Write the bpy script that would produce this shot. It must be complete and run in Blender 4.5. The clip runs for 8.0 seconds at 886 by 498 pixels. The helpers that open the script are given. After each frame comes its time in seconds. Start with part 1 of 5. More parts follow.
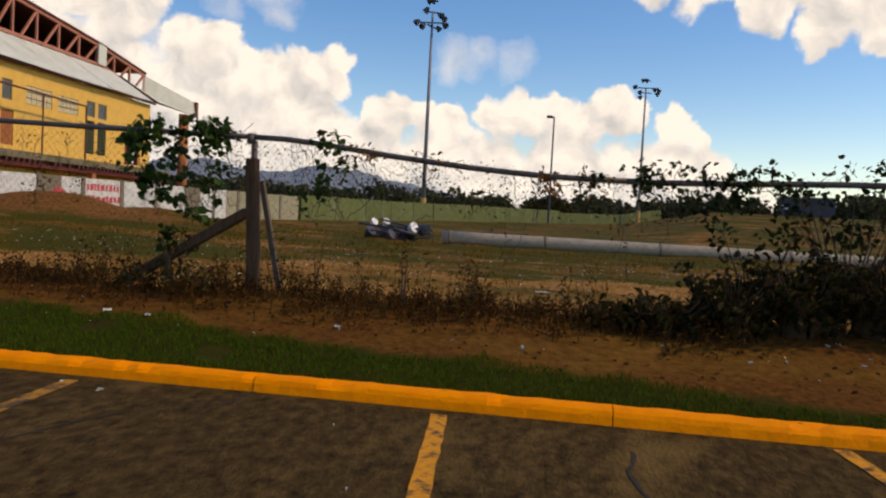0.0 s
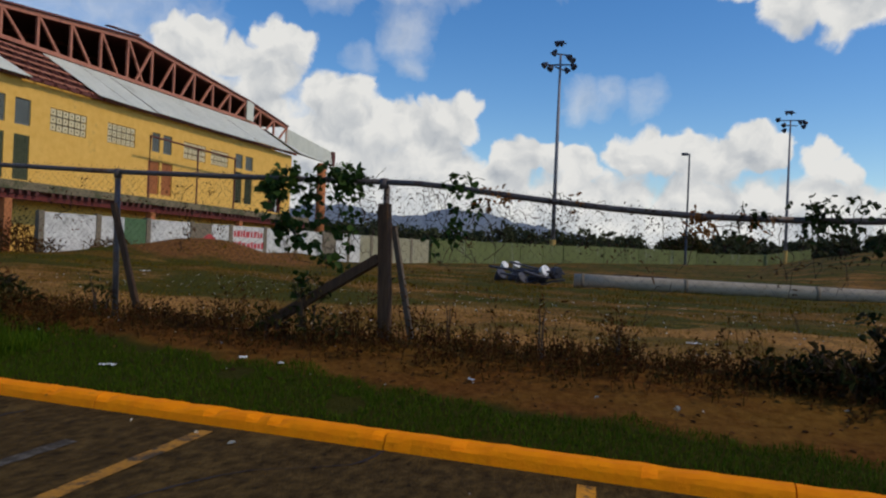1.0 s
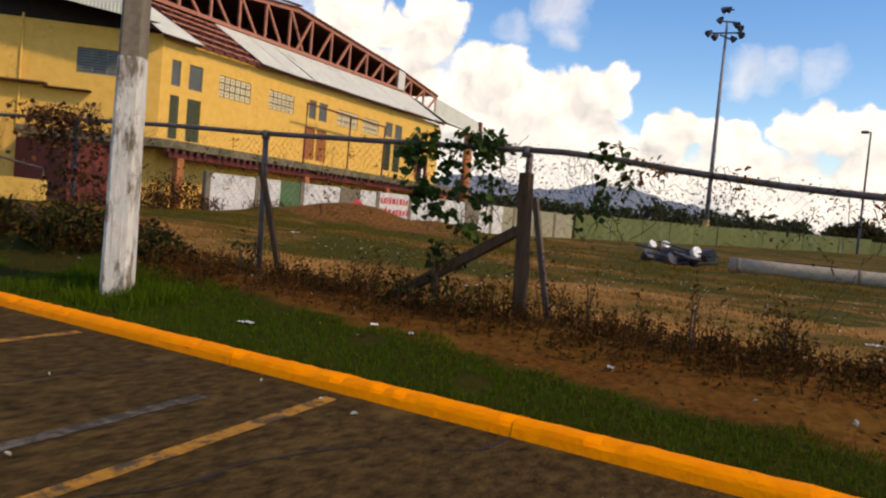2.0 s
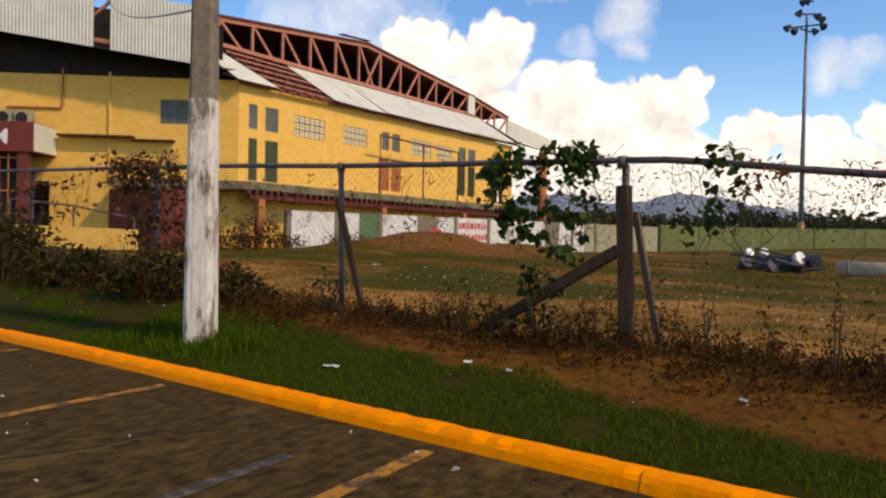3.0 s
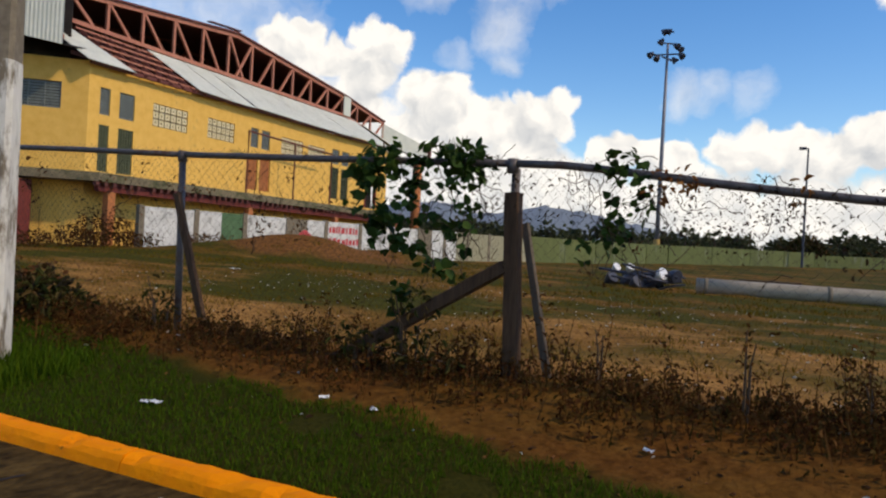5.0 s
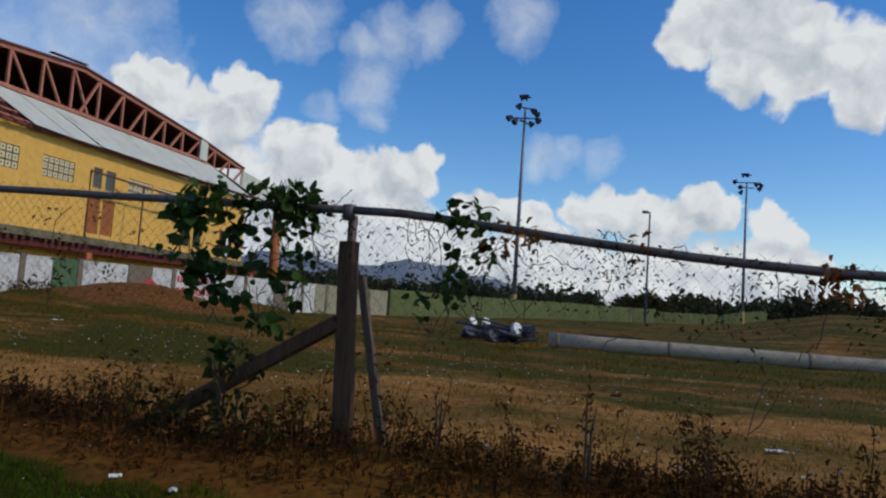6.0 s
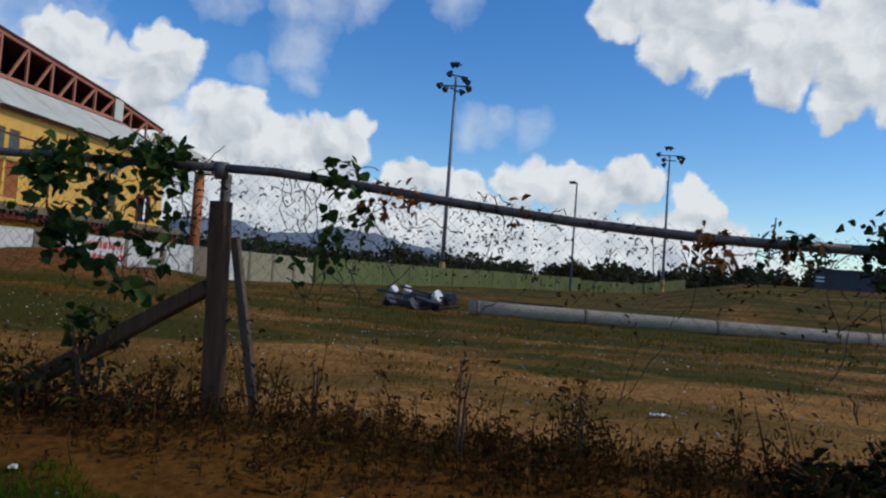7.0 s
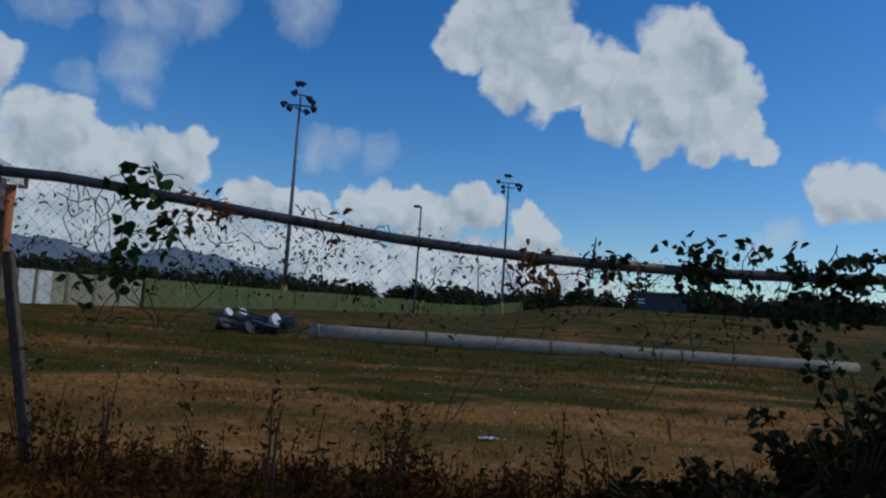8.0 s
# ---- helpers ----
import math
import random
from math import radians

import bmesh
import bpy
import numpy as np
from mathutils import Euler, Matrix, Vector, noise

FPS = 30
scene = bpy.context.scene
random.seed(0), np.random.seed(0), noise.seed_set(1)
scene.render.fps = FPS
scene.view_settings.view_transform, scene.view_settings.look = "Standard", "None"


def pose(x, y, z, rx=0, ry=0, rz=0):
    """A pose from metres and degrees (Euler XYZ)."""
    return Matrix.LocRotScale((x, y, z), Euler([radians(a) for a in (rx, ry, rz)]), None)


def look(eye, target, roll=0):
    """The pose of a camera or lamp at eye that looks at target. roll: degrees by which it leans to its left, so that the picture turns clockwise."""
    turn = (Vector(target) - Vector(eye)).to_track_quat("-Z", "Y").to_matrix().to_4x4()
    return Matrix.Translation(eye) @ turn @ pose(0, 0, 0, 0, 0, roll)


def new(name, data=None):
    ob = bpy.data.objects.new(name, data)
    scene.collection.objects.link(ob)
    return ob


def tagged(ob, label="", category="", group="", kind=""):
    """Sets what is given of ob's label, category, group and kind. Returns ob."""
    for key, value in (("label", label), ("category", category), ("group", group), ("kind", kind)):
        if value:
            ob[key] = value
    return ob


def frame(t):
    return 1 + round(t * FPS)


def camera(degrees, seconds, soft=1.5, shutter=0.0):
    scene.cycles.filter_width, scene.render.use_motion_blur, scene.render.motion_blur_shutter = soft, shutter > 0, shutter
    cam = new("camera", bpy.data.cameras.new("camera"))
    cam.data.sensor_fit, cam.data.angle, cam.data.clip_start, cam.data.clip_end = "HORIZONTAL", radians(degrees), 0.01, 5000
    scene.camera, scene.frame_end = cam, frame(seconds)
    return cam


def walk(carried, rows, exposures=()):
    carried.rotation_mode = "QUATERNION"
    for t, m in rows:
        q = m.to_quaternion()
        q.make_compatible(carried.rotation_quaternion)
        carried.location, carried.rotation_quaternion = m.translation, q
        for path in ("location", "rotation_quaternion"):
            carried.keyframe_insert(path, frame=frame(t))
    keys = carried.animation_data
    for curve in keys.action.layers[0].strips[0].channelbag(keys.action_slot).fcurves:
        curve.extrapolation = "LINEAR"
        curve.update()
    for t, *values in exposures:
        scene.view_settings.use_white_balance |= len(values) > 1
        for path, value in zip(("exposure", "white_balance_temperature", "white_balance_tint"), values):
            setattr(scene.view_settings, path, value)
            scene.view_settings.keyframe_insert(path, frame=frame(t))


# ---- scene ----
cam = camera(63.2, 8.0, soft=2.2)
PATH = [
    (0, (0.72, -4.672, 1.297), (0.401, -2.7, 1.211), 3.0),
    (0.5, (0.606, -4.525, 1.324), (0.225, -2.562, 1.317), 2.1),
    (1, (0.564, -4.313, 1.323), (-0.105, -2.428, 1.337), 2.5),
    (1.5, (0.565, -4.187, 1.313), (-0.418, -2.448, 1.216), 4.2),
    (1.7, (0.539, -4.063, 1.317), (-0.476, -2.342, 1.233), 5.2),
    (2.8, (0.115, -3.711, 1.323), (-1.004, -2.056, 1.239), 1.8),
    (3, (0.07, -3.561, 1.336), (-1.134, -1.965, 1.301), 1.2),
    (3.5, (-0.132, -3.382, 1.338), (-1.293, -1.754, 1.384), 4.3),
    (4, (-0.329, -3.197, 1.365), (-1.232, -1.413, 1.412), 1.9),
    (4.2, (-0.368, -3.097, 1.373), (-1.214, -1.285, 1.387), 2.0),
    (5.3, (-0.491, -2.524, 1.369), (-1.408, -0.747, 1.361), 3.5),
    (5.5, (-0.52, -2.393, 1.367), (-1.261, -0.535, 1.4), 3.5),
    (6, (-0.426, -2.226, 1.395), (-0.987, -0.314, 1.558), 4.0),
    (6.5, (-0.271, -2.065, 1.409), (-0.877, -0.162, 1.515), 5.6),
    (7, (-0.144, -1.966, 1.397), (-0.517, -0.003, 1.486), 4.2),
    (7.5, (-0.086, -1.702, 1.4), (-0.044, 0.294, 1.516), 5.0),
    (8, (-0.03, -1.684, 1.395), (0.017, 0.307, 1.577), 3.9),
]
walk(cam, [(t, look(eye, target, roll)) for t, eye, target, roll in PATH],
     [(0, 0.25, 8000, 14), (0.5, -0.05, 6500, 9), (1.0, -0.1, 6600, 8), (1.5, 0.32, 7500, 12), (2.8, 0.6, 8200, 15), (3.2, 0.6, 8100, 15), (3.5, 0.3, 7500, 12), (4.0, -0.05, 6600, 9), (5.5, 0.45, 7200, 10), (6.0, -0.15, 6200, 7), (6.5, -0.15, 6200, 7), (7.0, -0.1, 6100, 7), (7.5, -0.1, 6000, 5), (8.0, -0.7, 5500, 4)])


# ---- world, sun ----
SUN_EL, SUN_AZ = 42.0, 88.0   # degrees; azimuth from +y towards +x


def sky_dir(az, el):
    a, e = radians(az), radians(el)
    return Vector((-math.sin(a) * math.cos(e), math.cos(a) * math.cos(e), math.sin(e)))


# Cumulus puffs: azimuth (to the left of +y), elevation, radius in degrees.
BANK = [(40.4, 14.5, 2.2), (38.4, 14.9, 1.9), (36.6, 14.1, 1.8), (33.1, 15.4, 1.9), (31.8, 15.3, 1.5), (33.7, 13.5, 2.5), (29.2, 11.5, 2.3),
        (27.2, 12.2, 1.7), (25.5, 9.4, 2.2), (23.3, 10.1, 2.1), (20.6, 10.5, 2.1), (18.6, 11, 1.7), (18.1, 10.2, 1.2), (15.2, 7.8, 1.4),
        (13.5, 8, 1.6), (11.4, 7.9, 1.6), (8.9, 7.4, 1.7), (5.5, 8.3, 1.7), (3.8, 8.4, 1.9), (1.5, 8.3, 1.8), (0.1, 8.1, 1.4), (-1.9, 7.6, 1.7),
        (-3.4, 8.5, 1.9), (5.4, 7.9, 1.4), (3.1, 7.9, 1.4), (1.1, 8.2, 1.4), (-1.5, 7.2, 1.6), (-4.1, 8.3, 1.4), (-5.3, 8.7, 1.1), (-8, 7.4, 1.4),
        (-9.6, 6.8, 1.1)]
FILL = [(47, 5, 7.5), (40, 7, 8), (34, 6.5, 7), (28, 5.5, 7), (22.5, 3.8, 6.4), (16, 2.4, 5.6), (11, 2, 5.2), (6, 2, 5.2), (0.5, 2.2, 5.2), (-4, 1.8, 5), (-9, 0.8, 4.6), (-7, 4.2, 3), (-10, 3.4, 2.8), (-14, -0.6, 4), (-20, -1.5, 3.6)]
HIGH = [(-3.1, 23.2, 2.7), (-1.9, 20.9, 2), (-6.4, 22.1, 3.8), (-9.4, 18.5, 3), (-6, 18.8, 2.5), (-10.7, 20.1, 3), (-14, 19.3, 2.5),
        (-14.2, 16.4, 2.3), (-16.5, 18.9, 2.5), (-18.5, 20.7, 2.9), (-20.4, 21.4, 2.2), (-21.5, 19.9, 2.2), (-22.7, 17.5, 2.2), (-19.1, 16.8, 3.4),
        (-23.6, 14.7, 1.9), (-21.2, 14.2, 1.7), (-25.4, 13.3, 1.1), (-17.5, 14.5, 1.7), (-6.2, 26.1, 4), (-30.1, 10.7, 1.9), (-31.9, 10.1, 2.2),
        (-29.7, 9.6, 1.3), (-33.5, 10.1, 1.9)]
WISPS = [(23.1, 16.6, 2.8), (22.8, 14.7, 1.8), (21.2, 20.9, 3), (18.6, 21.5, 2.6), (23.9, 19.8, 1.8), (29.1, 20.9, 3.1), (31, 21.8, 3),
         (11.2, 22.7, 3), (26.6, 14.7, 1.6), (48.4, 16.3, 4.2), (9, 12.1, 2), (6.6, 12.4, 2.2), (4.3, 12.3, 1.9), (7.6, 11.8, 1.6), (-39.3, 14, 6.8), (44.7, 17, 8.1), (-27, 7.3, 1.6), (-25, 6.2, 1.4)]


def build_world():
    world = bpy.data.worlds.new("sky")
    scene.world = world
    world.use_nodes = True
    nt = world.node_tree
    nt.nodes.clear()
    N, L = nt.nodes.new, nt.links.new

    def math_node(op, a, b=None, c=None, clamp=False):
        n = N("ShaderNodeMath")
        n.operation, n.use_clamp = op, clamp
        for i, v in enumerate((a, b, c)):
            if v is None:
                continue
            if isinstance(v, (int, float)):
                n.inputs[i].default_value = v
            else:
                L(v, n.inputs[i])
        return n.outputs[0]

    tc = N("ShaderNodeTexCoord")
    way = N("ShaderNodeVectorMath")
    way.operation = "NORMALIZE"
    L(tc.outputs["Generated"], way.inputs[0])
    d = way.outputs[0]
    # warp the direction a little so that the puffs lose their round shape
    warp = N("ShaderNodeTexNoise")
    warp.inputs["Scale"].default_value, warp.inputs["Detail"].default_value = 22.0, 5.0
    L(d, warp.inputs["Vector"])
    sub = N("ShaderNodeVectorMath")
    sub.operation = "SUBTRACT"
    L(warp.outputs["Color"], sub.inputs[0])
    sub.inputs[1].default_value = (0.5, 0.5, 0.5)
    mad = N("ShaderNodeVectorMath")
    mad.operation = "MULTIPLY_ADD"
    L(sub.outputs[0], mad.inputs[0])
    mad.inputs[1].default_value = (0.05, 0.05, 0.05)
    L(d, mad.inputs[2])
    unit = N("ShaderNodeVectorMath")
    unit.operation = "NORMALIZE"
    L(mad.outputs[0], unit.inputs[0])
    dw = unit.outputs[0]

    def puffs(rows, shift=0.0):
        out = None
        for az, el, r in rows:
            n = N("ShaderNodeVectorMath")
            n.operation = "DOT_PRODUCT"
            L(dw, n.inputs[0])
            n.inputs[1].default_value = sky_dir(az, el + shift)
            k = 1 / (1 - math.cos(radians(r)))
            v = math_node("MULTIPLY_ADD", n.outputs["Value"], k, 1 - k)
            out = v if out is None else math_node("SMOOTH_MAX", out, v, 0.15)
        return out

    def noise_tex(scale, detail, rough=0.6, vec=None):
        n = N("ShaderNodeTexNoise")
        n.inputs["Scale"].default_value, n.inputs["Detail"].default_value, n.inputs["Roughness"].default_value = scale, detail, rough
        L(vec or d, n.inputs["Vector"])
        return n.outputs[0]

    def lumps(scale, vec):
        n = N("ShaderNodeTexVoronoi")
        n.feature = "SMOOTH_F1"
        n.inputs["Scale"].default_value = scale
        n.inputs["Smoothness"].default_value = 0.35
        L(vec, n.inputs["Vector"])
        return n.outputs["Distance"]

    def relief(vec):
        a = math_node("MULTIPLY", lumps(15.0, vec), -0.8)
        b = math_node("MULTIPLY_ADD", lumps(36.0, vec), -0.6, a)
        return math_node("MULTIPLY_ADD", noise_tex(24.0, 9.0, 0.60, vec), 1.5, b)

    def swell(vec):
        a = math_node("MULTIPLY", lumps(20.0, vec), -0.45)
        return math_node("MULTIPLY_ADD", noise_tex(18.0, 6.0, 0.55, vec), 1.5, a)

    rel = relief(dw)
    lift = N("ShaderNodeVectorMath")
    lift.operation = "ADD"
    L(dw, lift.inputs[0])
    lift.inputs[1].default_value = Vector((math.sin(radians(SUN_AZ)) * 0.012, 0.0, 0.014))
    lit, lit_up = swell(dw), swell(lift.outputs[0])
    core = puffs(BANK + FILL + HIGH)
    above = puffs(BANK + FILL + HIGH, -1.5)        # how much cloud lies above this direction
    body = math_node("MULTIPLY_ADD", rel, 0.75, core)
    dense = N("ShaderNodeMapRange")
    dense.interpolation_type = "SMOOTHSTEP"
    L(body, dense.inputs[0])
    dense.inputs[1].default_value, dense.inputs[2].default_value = -0.15, 0.42
    thin = puffs(WISPS)
    wisp = math_node("MULTIPLY_ADD", noise_tex(14.0, 7.0, 0.62, dw), 2.6, math_node("ADD", thin, -1.4))
    wispy = math_node("MULTIPLY", math_node("MULTIPLY", wisp, 0.5, clamp=True), 0.8)
    # scattered cloud behind the walker's back, as the same weather goes on all round
    sep = N("ShaderNodeSeparateXYZ")
    L(d, sep.inputs[0])
    back = math_node("MULTIPLY_ADD", sep.outputs[1], -2.5, -0.1, clamp=True)
    around = math_node("MULTIPLY", math_node("MULTIPLY_ADD", noise_tex(3.2, 8.0, 0.6), 5.0, -2.5, clamp=True), back)
    mask = math_node("MAXIMUM", math_node("MAXIMUM", dense.outputs[0], wispy), around)

    # light and shade in the cloud
    shade = math_node("MULTIPLY_ADD", math_node("SUBTRACT", lit, lit_up), 1.1, 0.90)
    depth = math_node("MULTIPLY", math_node("MULTIPLY_ADD", above, 0.55, 0.0, clamp=True), -0.6)
    patch = math_node("MULTIPLY_ADD", noise_tex(11.0, 4.0, 0.5), 0.7, -0.36)
    shade = math_node("ADD", math_node("ADD", shade, patch), depth, clamp=True)
    ramp = N("ShaderNodeValToRGB")
    ramp.color_ramp.elements[0].position, ramp.color_ramp.elements[1].position = 0.10, 0.92
    ramp.color_ramp.elements[0].color = (3.5, 3.8, 4.3, 1)
    ramp.color_ramp.elements[1].color = (6.9, 6.85, 6.8, 1)
    mid = ramp.color_ramp.elements.new(0.5)
    mid.color = (5.1, 5.25, 5.5, 1)
    L(shade, ramp.inputs[0])

    sky = N("ShaderNodeTexSky")
    sky.sky_type, sky.sun_disc = "NISHITA", False
    sky.sun_elevation, sky.sun_rotation = radians(SUN_EL), radians(SUN_AZ)
    sky.air_density, sky.dust_density, sky.ozone_density = 1.0, 0.3, 2.0
    mix = N("ShaderNodeMix")
    mix.data_type = "RGBA"
    L(mask, mix.inputs[0])
    vivid = N("ShaderNodeHueSaturation")
    vivid.inputs["Hue"].default_value, vivid.inputs["Saturation"].default_value, vivid.inputs["Value"].default_value = 0.508, 1.36, 1.2
    L(sky.outputs[0], vivid.inputs["Color"])
    L(vivid.outputs[0], mix.inputs[6])
    L(ramp.outputs[0], mix.inputs[7])
    bg = N("ShaderNodeBackground")
    bg.inputs[1].default_value = 0.12
    L(mix.outputs[2], bg.inputs[0])
    out = N("ShaderNodeOutputWorld")
    L(bg.outputs[0], out.inputs[0])


build_world()
sun = new("sun", bpy.data.lights.new("sun", "SUN"))
sun.data.energy, sun.data.angle, sun.data.color = 2.0, radians(3.0), (1.0, 0.82, 0.58)
_s = Vector((math.sin(radians(SUN_AZ)) * math.cos(radians(SUN_EL)), math.cos(radians(SUN_AZ)) * math.cos(radians(SUN_EL)), math.sin(radians(SUN_EL))))
sun.matrix_world = look(_s * 50, (0, 0, 0))

# ---- materials ----


def mat(name, low, high, scale=6.0, rough=0.8, metal=0.0, bump=0.2, stain=None, stain_scale=1.2, stain_at=0.58, island=0.0, spec=0.3, stretch=(1, 1, 1), tone=0.0, world_space=False):
    """Two colours mixed by fine noise, a third one as larger stains, and fine relief."""
    m = bpy.data.materials.new(name)
    m.use_nodes = True
    nt = m.node_tree
    N, L = nt.nodes.new, nt.links.new
    b = nt.nodes["Principled BSDF"]
    b.inputs["Roughness"].default_value, b.inputs["Metallic"].default_value, b.inputs["Specular IOR Level"].default_value = rough, metal, spec
    if world_space:
        src = N("ShaderNodeNewGeometry").outputs["Position"]
    else:
        src = N("ShaderNodeTexCoord").outputs["Object"]
    mp = N("ShaderNodeMapping")
    mp.inputs["Scale"].default_value = stretch
    L(src, mp.inputs[0])

    def noise_at(s, det, r=0.6):
        n = N("ShaderNodeTexNoise")
        n.inputs["Scale"].default_value, n.inputs["Detail"].default_value, n.inputs["Roughness"].default_value = s, det, r
        L(mp.outputs[0], n.inputs["Vector"])
        return n.outputs[0]

    def ramp(v, a, z):
        r = N("ShaderNodeMapRange")
        L(v, r.inputs[0])
        r.inputs[1].default_value, r.inputs[2].default_value = a, z
        return r.outputs[0]

    def blend(f, a, c):
        x = N("ShaderNodeMix")
        x.data_type = "RGBA"
        L(f, x.inputs[0])
        for i, v in ((6, a), (7, c)):
            if isinstance(v, tuple):
                x.inputs[i].default_value = (*v, 1)
            else:
                L(v, x.inputs[i])
        return x.outputs[2]

    fine = noise_at(scale, 6)
    col = blend(ramp(fine, 0.3, 0.7), low, high)
    if stain:
        col = blend(ramp(noise_at(stain_scale, 7, 0.68), stain_at, stain_at + 0.12), col, stain)
    if island or tone:
        if island:
            rnd = N("ShaderNodeNewGeometry").outputs["Random Per Island"]
            amount = island
        else:
            rnd = N("ShaderNodeObjectInfo").outputs["Random"]
            amount = tone
        h = N("ShaderNodeHueSaturation")
        v = N("ShaderNodeMapRange")
        L(rnd, v.inputs[0])
        v.inputs[3].default_value, v.inputs[4].default_value = 1 - amount, 1 + amount
        L(v.outputs[0], h.inputs["Value"])
        L(col, h.inputs["Color"])
        col = h.outputs[0]
    L(col, b.inputs["Base Color"])
    if bump:
        bp = N("ShaderNodeBump")
        bp.inputs["Strength"].default_value, bp.inputs["Distance"].default_value = bump, 0.02
        L(noise_at(scale * 3, 5), bp.inputs["Height"])
        L(bp.outputs[0], b.inputs["Normal"])
    rr = N("ShaderNodeMapRange")
    L(fine, rr.inputs[0])
    rr.inputs[3].default_value, rr.inputs[4].default_value = max(0.05, rough - 0.12), min(1, rough + 0.12)
    L(rr.outputs[0], b.inputs["Roughness"])
    return m


def leaf_mat(name, colors, rough=0.55):
    """Leaves of several tones, one tone to a leaf, with some light through them."""
    m = bpy.data.materials.new(name)
    m.use_nodes = True
    nt = m.node_tree
    N, L = nt.nodes.new, nt.links.new
    b = nt.nodes["Principled BSDF"]
    b.inputs["Roughness"].default_value = rough
    b.inputs["Specular IOR Level"].default_value = 0.08
    g = N("ShaderNodeNewGeometry")
    r = N("ShaderNodeValToRGB")
    r.color_ramp.interpolation = "LINEAR"
    e = r.color_ramp.elements
    while len(e) < len(colors):
        e.new(0.5)
    for i, c in enumerate(colors):
        e[i].position, e[i].color = i / (len(colors) - 1), (*c, 1)
    L(g.outputs["Random Per Island"], r.inputs[0])
    n = N("ShaderNodeTexNoise")
    n.inputs["Scale"].default_value = 60
    L(g.outputs["Position"], n.inputs["Vector"])
    h = N("ShaderNodeHueSaturation")
    v = N("ShaderNodeMapRange")
    L(n.outputs[0], v.inputs[0])
    v.inputs[3].default_value, v.inputs[4].default_value = 0.7, 1.3
    L(v.outputs[0], h.inputs["Value"])
    L(r.outputs[0], h.inputs["Color"])
    L(h.outputs[0], b.inputs["Base Color"])
    t = N("ShaderNodeBsdfTranslucent")
    L(h.outputs[0], t.inputs["Color"])
    mx = N("ShaderNodeMixShader")
    mx.inputs[0].default_value = 0.22
    L(b.outputs[0], mx.inputs[1])
    L(t.outputs[0], mx.inputs[2])
    L(mx.outputs[0], nt.nodes["Material Output"].inputs[0])
    return m


M_ASPHALT = mat("asphalt", (0.017, 0.010, 0.003), (0.102, 0.062, 0.020), 13, 0.94, bump=1.0, spec=0.06, stain=(0.135, 0.082, 0.025), stain_scale=1.1, stain_at=0.54, stretch=(1.0, 0.55, 1.0), world_space=True)
M_LINE = mat("worn_yellow_line_paint", (0.50, 0.19, 0.008), (0.72, 0.31, 0.012), 22, 0.8, bump=0.4, stain=(0.06, 0.04, 0.018), stain_scale=9, stain_at=0.50, world_space=True)
M_LINE_FADED = mat("faded_yellow_line_paint", (0.30, 0.13, 0.012), (0.46, 0.21, 0.02), 22, 0.85, bump=0.4, stain=(0.06, 0.04, 0.018), stain_scale=6, stain_at=0.46, world_space=True)
M_LINE_OLD = mat("old_grey_line_paint", (0.10, 0.085, 0.065), (0.15, 0.13, 0.10), 22, 0.85, bump=0.4, stain=(0.04, 0.03, 0.018), stain_scale=6, stain_at=0.42, world_space=True)
M_KERB = mat("yellow_kerb_paint", (0.86, 0.225, 0.001), (0.95, 0.285, 0.002), 9, 0.8, bump=0.4, spec=0.12, stain=(0.16, 0.065, 0.015), stain_scale=7, stain_at=0.635, world_space=True)
M_CONC = mat("bare_concrete", (0.13, 0.105, 0.075), (0.22, 0.185, 0.135), 14, 0.9, bump=0.4, stain=(0.09, 0.08, 0.07), stain_scale=2.5)
M_WHITEWASH = mat("peeling_whitewash", (0.52, 0.50, 0.45), (0.68, 0.66, 0.61), 9, 0.85, bump=0.35, stain=(0.17, 0.14, 0.10), stain_scale=3.6, stain_at=0.485, stretch=(1.6, 1.6, 0.55))
M_YELLOW = mat("yellow_wall_paint", (0.66, 0.38, 0.075), (0.76, 0.47, 0.12), 2.2, 0.85, bump=0.15, stain=(0.34, 0.215, 0.065), stain_scale=0.7, stain_at=0.615)
M_ORANGE = mat("orange_brown_paint", (0.34, 0.12, 0.045), (0.46, 0.17, 0.06), 4, 0.8, stain=(0.18, 0.08, 0.04), stain_scale=1.3)
M_MAROON = mat("maroon_paint", (0.12, 0.022, 0.018), (0.17, 0.035, 0.028), 5, 0.7, stain=(0.07, 0.02, 0.015))
M_STEEL_RED = mat("red_oxide_steel", (0.36, 0.13, 0.085), (0.48, 0.20, 0.13), 6, 0.6, stain=(0.20, 0.07, 0.045), stain_scale=1.5)
# dark red members, and painted shade on the rear truss
M_STEEL_DARK = mat("dark_red_and_shaded_steel", (0.10, 0.030, 0.024), (0.16, 0.05, 0.04), 5, 0.65)
M_SHEET = mat("pale_metal_sheet", (0.50, 0.52, 0.46), (0.62, 0.63, 0.56), 1.3, 0.5, bump=0.05, stain=(0.36, 0.36, 0.31), stain_scale=0.4, stain_at=0.6)
# near-black: painted shade for openings and the eave, and the colour of cracks
M_DARK = mat("dark_shade_and_cracks", (0.012, 0.010, 0.010), (0.03, 0.024, 0.022), 2, 0.9, bump=0)
M_SLAB = mat("mossy_concrete_slab", (0.12, 0.10, 0.065), (0.22, 0.18, 0.11), 3, 0.95, bump=0.4, stain=(0.07, 0.075, 0.035), stain_scale=0.8, stain_at=0.5)
M_GLASS_GREY = mat("grey_louvre", (0.10, 0.115, 0.11), (0.17, 0.19, 0.18), 4, 0.4, bump=0.05)
